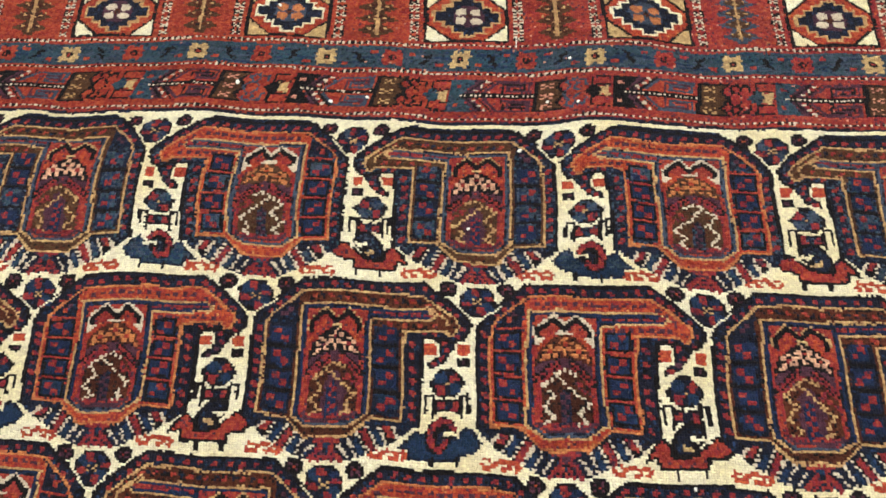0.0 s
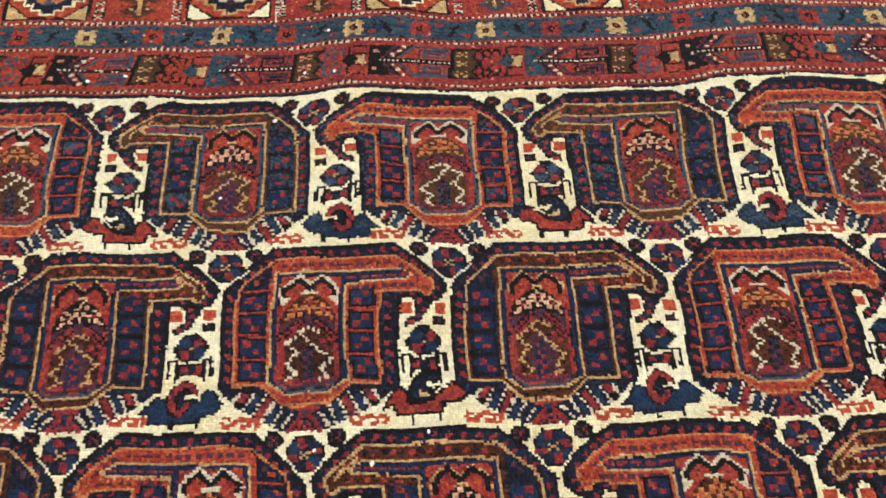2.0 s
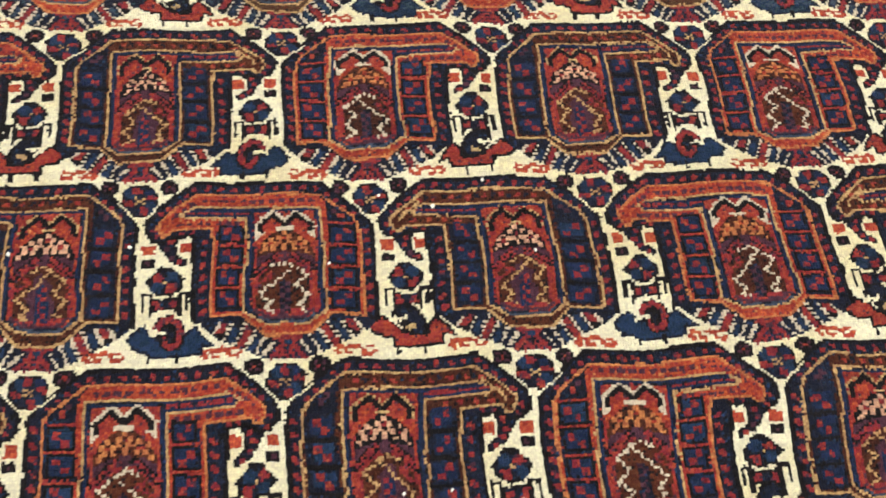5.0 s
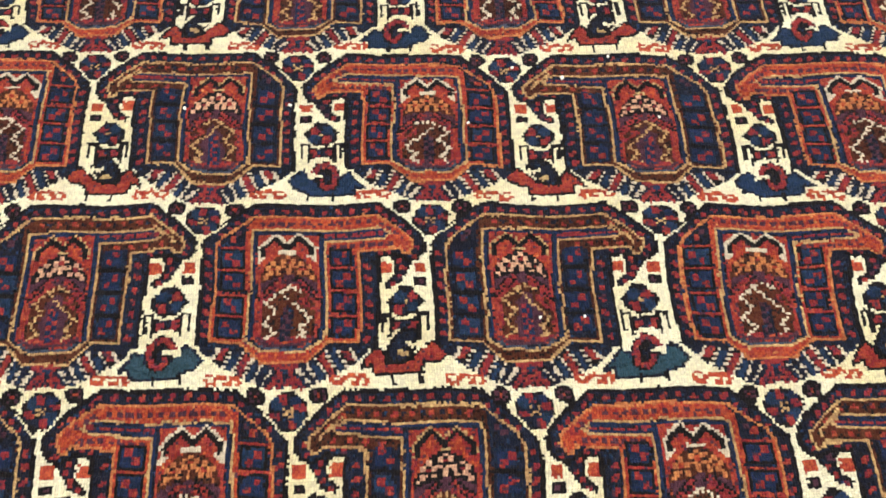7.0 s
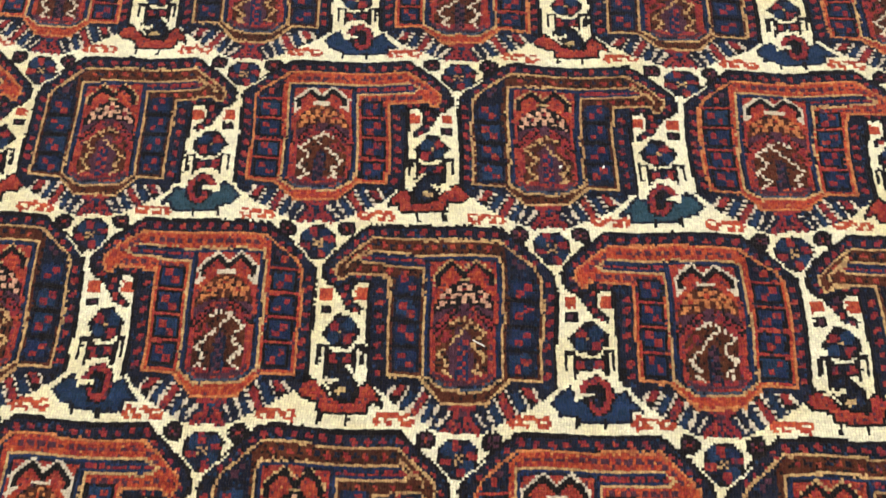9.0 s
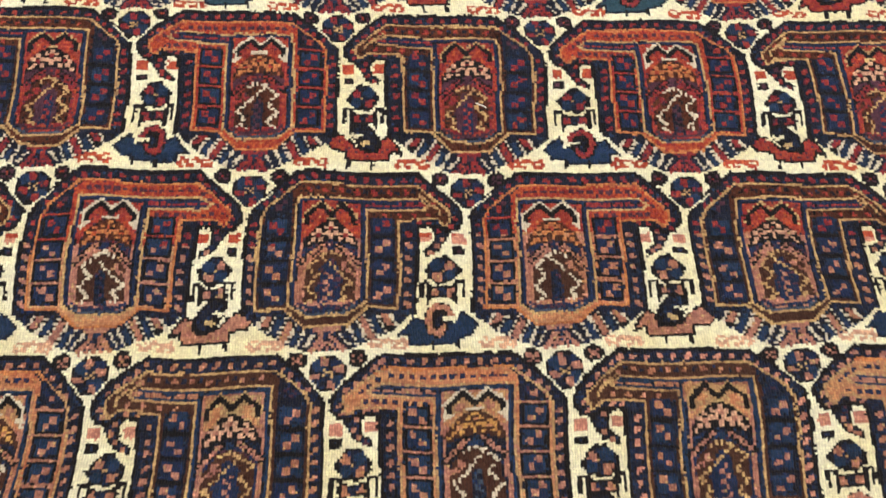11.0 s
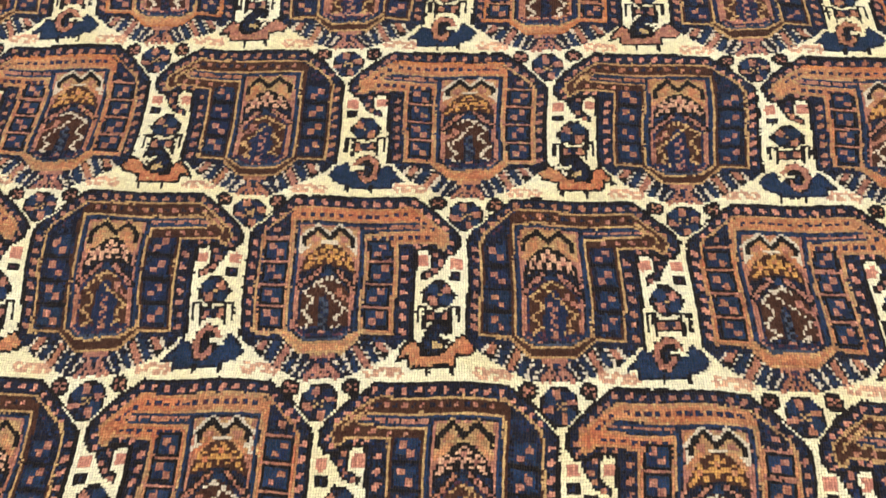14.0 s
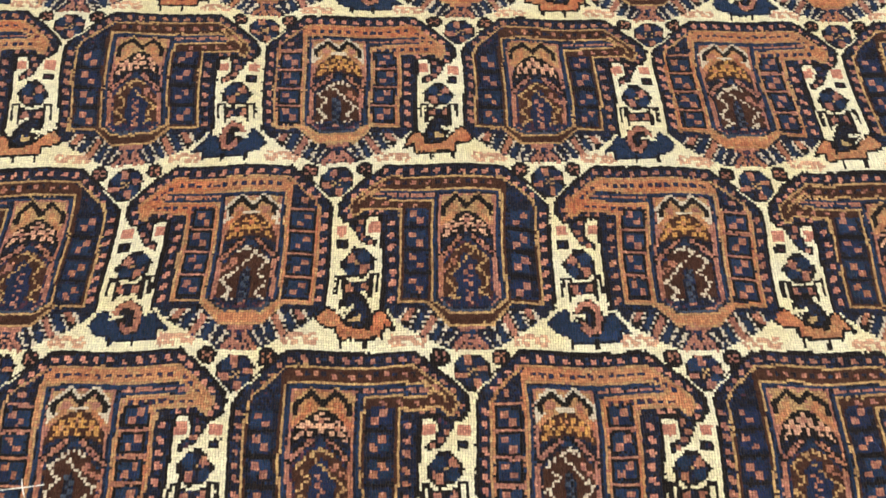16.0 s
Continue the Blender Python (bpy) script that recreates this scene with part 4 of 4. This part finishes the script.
for k, (name, label, parent) in enumerate(PARTS):
    faces = order[starts[k]:starts[k + 1]]
    if len(faces) < 4 and not any(p[2] == k and starts[q + 1] - starts[q] >= 4 for q, p in enumerate(PARTS)):
        continue
    low, high = faces[~raised[faces]], faces[raised[faces]]
    used, index = np.unique(quads[low].ravel(), return_inverse=True)
    # every raised knot has corners of its own, so that it shades as a small bead
    own = (len(used) + 5 * np.arange(len(high))[:, None, None] + TENT[None]).ravel()
    index = np.concatenate([index.ravel(), own])
    place = np.concatenate([points[used], tent_points[high].reshape(-1, 3)])
    me = bpy.data.meshes.new(name)
    me.vertices.add(len(place))
    me.vertices.foreach_set("co", place.ravel())
    me.loops.add(len(index))
    me.loops.foreach_set("vertex_index", index.astype(np.int32))
    me.polygons.add(len(low) + 4 * len(high))
    me.polygons.foreach_set("loop_start", np.concatenate([4 * np.arange(len(low)), 4 * len(low) + 3 * np.arange(4 * len(high))]).astype(np.int32))
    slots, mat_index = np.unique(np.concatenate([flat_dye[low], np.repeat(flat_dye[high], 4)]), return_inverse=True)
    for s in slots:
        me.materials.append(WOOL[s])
    me.update(calc_edges=True)
    me.shade_smooth()
    me.polygons.foreach_set("material_index", mat_index.ravel().astype(np.int32))
    me.uv_layers.new(name="knots").data.foreach_set("uv", np.concatenate([knot_uv[low].ravel(), tent_uv[high].ravel()]))
    ob = new(name, me)
    ob.parent = made.get(parent, rug)
    made[k] = tagged(ob, label)
# plain outer border of the rug, round the three sides that run on past the motifs
S0, S1 = float(py.min()), float(py.max())


def plain_edge(name, dye_name, x0, x1, y0, y1, label):
    nx, ny = max(2, int((x1 - x0) / 0.012)), max(2, int((y1 - y0) / 0.012))
    bm = bmesh.new()
    uv = bm.loops.layers.uv.new("knots")
    grid = [[bm.verts.new((x0 + (x1 - x0) * i / nx, y0 + (y1 - y0) * j / ny, rng.uniform(-0.0006, 0.0002))) for i in range(nx + 1)] for j in range(ny + 1)]
    for j in range(ny):
        for i in range(nx):
            f = bm.faces.new((grid[j][i], grid[j][i + 1], grid[j + 1][i + 1], grid[j + 1][i]))
            for l in f.loops:
                l[uv].uv = (l.vert.co.x / KNOT, l.vert.co.y / KNOT)
    return part(name, bm, WOOL[DYE[dye_name]], rug, label)


for a, b, dye_name, label in ((0.0, 0.15, "red", "plain red outer border"), (0.15, 0.18, "navy", "plain navy outer stripe")):
    plain_edge("side_border", dye_name, WEST - b, WEST - a, S0 - b, S1, label)
    plain_edge("side_border", dye_name, EAST + a, EAST + b, S0 - b, S1, label)
    plain_edge("end_border", dye_name, WEST - a, EAST + a, S0 - b, S0 - a, label)
# the woven back under the pile
boxes("woven_back", BACKING, (WEST - 0.178, EAST + 0.178, S0 - 0.178, S1 - 0.004, -0.0098, -0.0045), parent=rug, label="plain woven back")

# ---- bits of lint and loose threads on the pile ----
LINT = plain("white_lint", (236, 230, 216), 0.9, 300)


def lint(x, y, size, turn):
    """A flattened, uneven tuft of fluff."""
    bm = bmesh.new()
    bmesh.ops.create_icosphere(bm, subdivisions=2, radius=1.0)
    for v in bm.verts:
        n = noise.noise(v.co * 1.7 + Vector((x * 90, y * 90, 0)))
        v.co *= 1 + 0.45 * n
        v.co.z *= 0.45
    ob = part("lint_tuft", bm, LINT)
    ob.matrix_world = pose(0, 0, 0, 0, 0, RUG_TURN) @ pose(x, y, 0.0012 + float(border_lift(x, y)), 0, 0, turn) @ Matrix.Diagonal((size, size * 0.7, size * 0.8, 1))
    return tagged(ob, "small white tuft of lint on the rug", "lint", "lint on the rug")


def border_lift(x, y):
    return min(1, max(0, (y - 0.20) / 0.32)) * wave_up(x) + 0.0012 * math.sin(x * 11 + 1.3) * math.cos(y * 8)


for x, y, size in ((-0.189, 0.548, 0.0028), (-0.093, 0.528, 0.0024), (-0.057, 0.534, 0.0024), (0.121, 0.532, 0.0020), (0.151, 0.532, 0.0020), (0.144, 0.585, 0.0020),
                   (-0.159, 0.649, 0.0024), (0.0938, 0.4758, 0.0026), (0.0471, 0.3914, 0.0018), (0.1856, 0.1434, 0.0024), (0.1395, 0.1558, 0.0018), (0.2707, 0.0979, 0.0018),
                   (0.0954, 0.0946, 0.0016), (-0.0669, 0.1177, 0.0020), (-0.163, 0.117, 0.0020), (0.2314, 0.1672, 0.0018), (0.1458, -0.094, 0.0016), (0.1821, -0.094, 0.0015)):
    lint(x, y, size, 400 * x)


def thread(points):
    curve = bpy.data.curves.new("loose_thread", "CURVE")
    curve.dimensions, curve.bevel_depth, curve.bevel_resolution = "3D", 0.00045, 2
    line = curve.splines.new("NURBS")
    line.points.add(len(points) - 1)
    for p, (x, y, z) in zip(line.points, points):
        p.co = (x, y, z, 1)
    line.use_endpoint_u = True
    curve.materials.append(LINT)
    ob = new("loose_thread", curve)
    me = bpy.data.meshes.new_from_object(ob.evaluated_get(bpy.context.evaluated_depsgraph_get()))
    bpy.data.objects.remove(ob)
    ob = new("loose_thread", me)
    ob.matrix_world = pose(0, 0, 0, 0, 0, RUG_TURN)
    return tagged(ob, "short pale loose thread on the pile", "thread", "loose threads on the rug")


thread([(0.0719, -0.2476, 0.001), (0.0745, -0.2490, 0.0016), (0.0785, -0.2510, 0.0016), (0.0814, -0.2524, 0.001)])
thread([(0.0898, 0.595, 0.006), (0.0905, 0.600, 0.007), (0.0895, 0.6045, 0.007), (0.090, 0.609, 0.006)])
thread([(-0.2956, -1.0741, 0.001), (-0.285, -1.0732, 0.0016), (-0.272, -1.0720, 0.002), (-0.2629, -1.0703, 0.001)])
thread([(-0.2804, -1.066, 0.001), (-0.2795, -1.070, 0.0022), (-0.2775, -1.076, 0.0022), (-0.2758, -1.080, 0.001)])
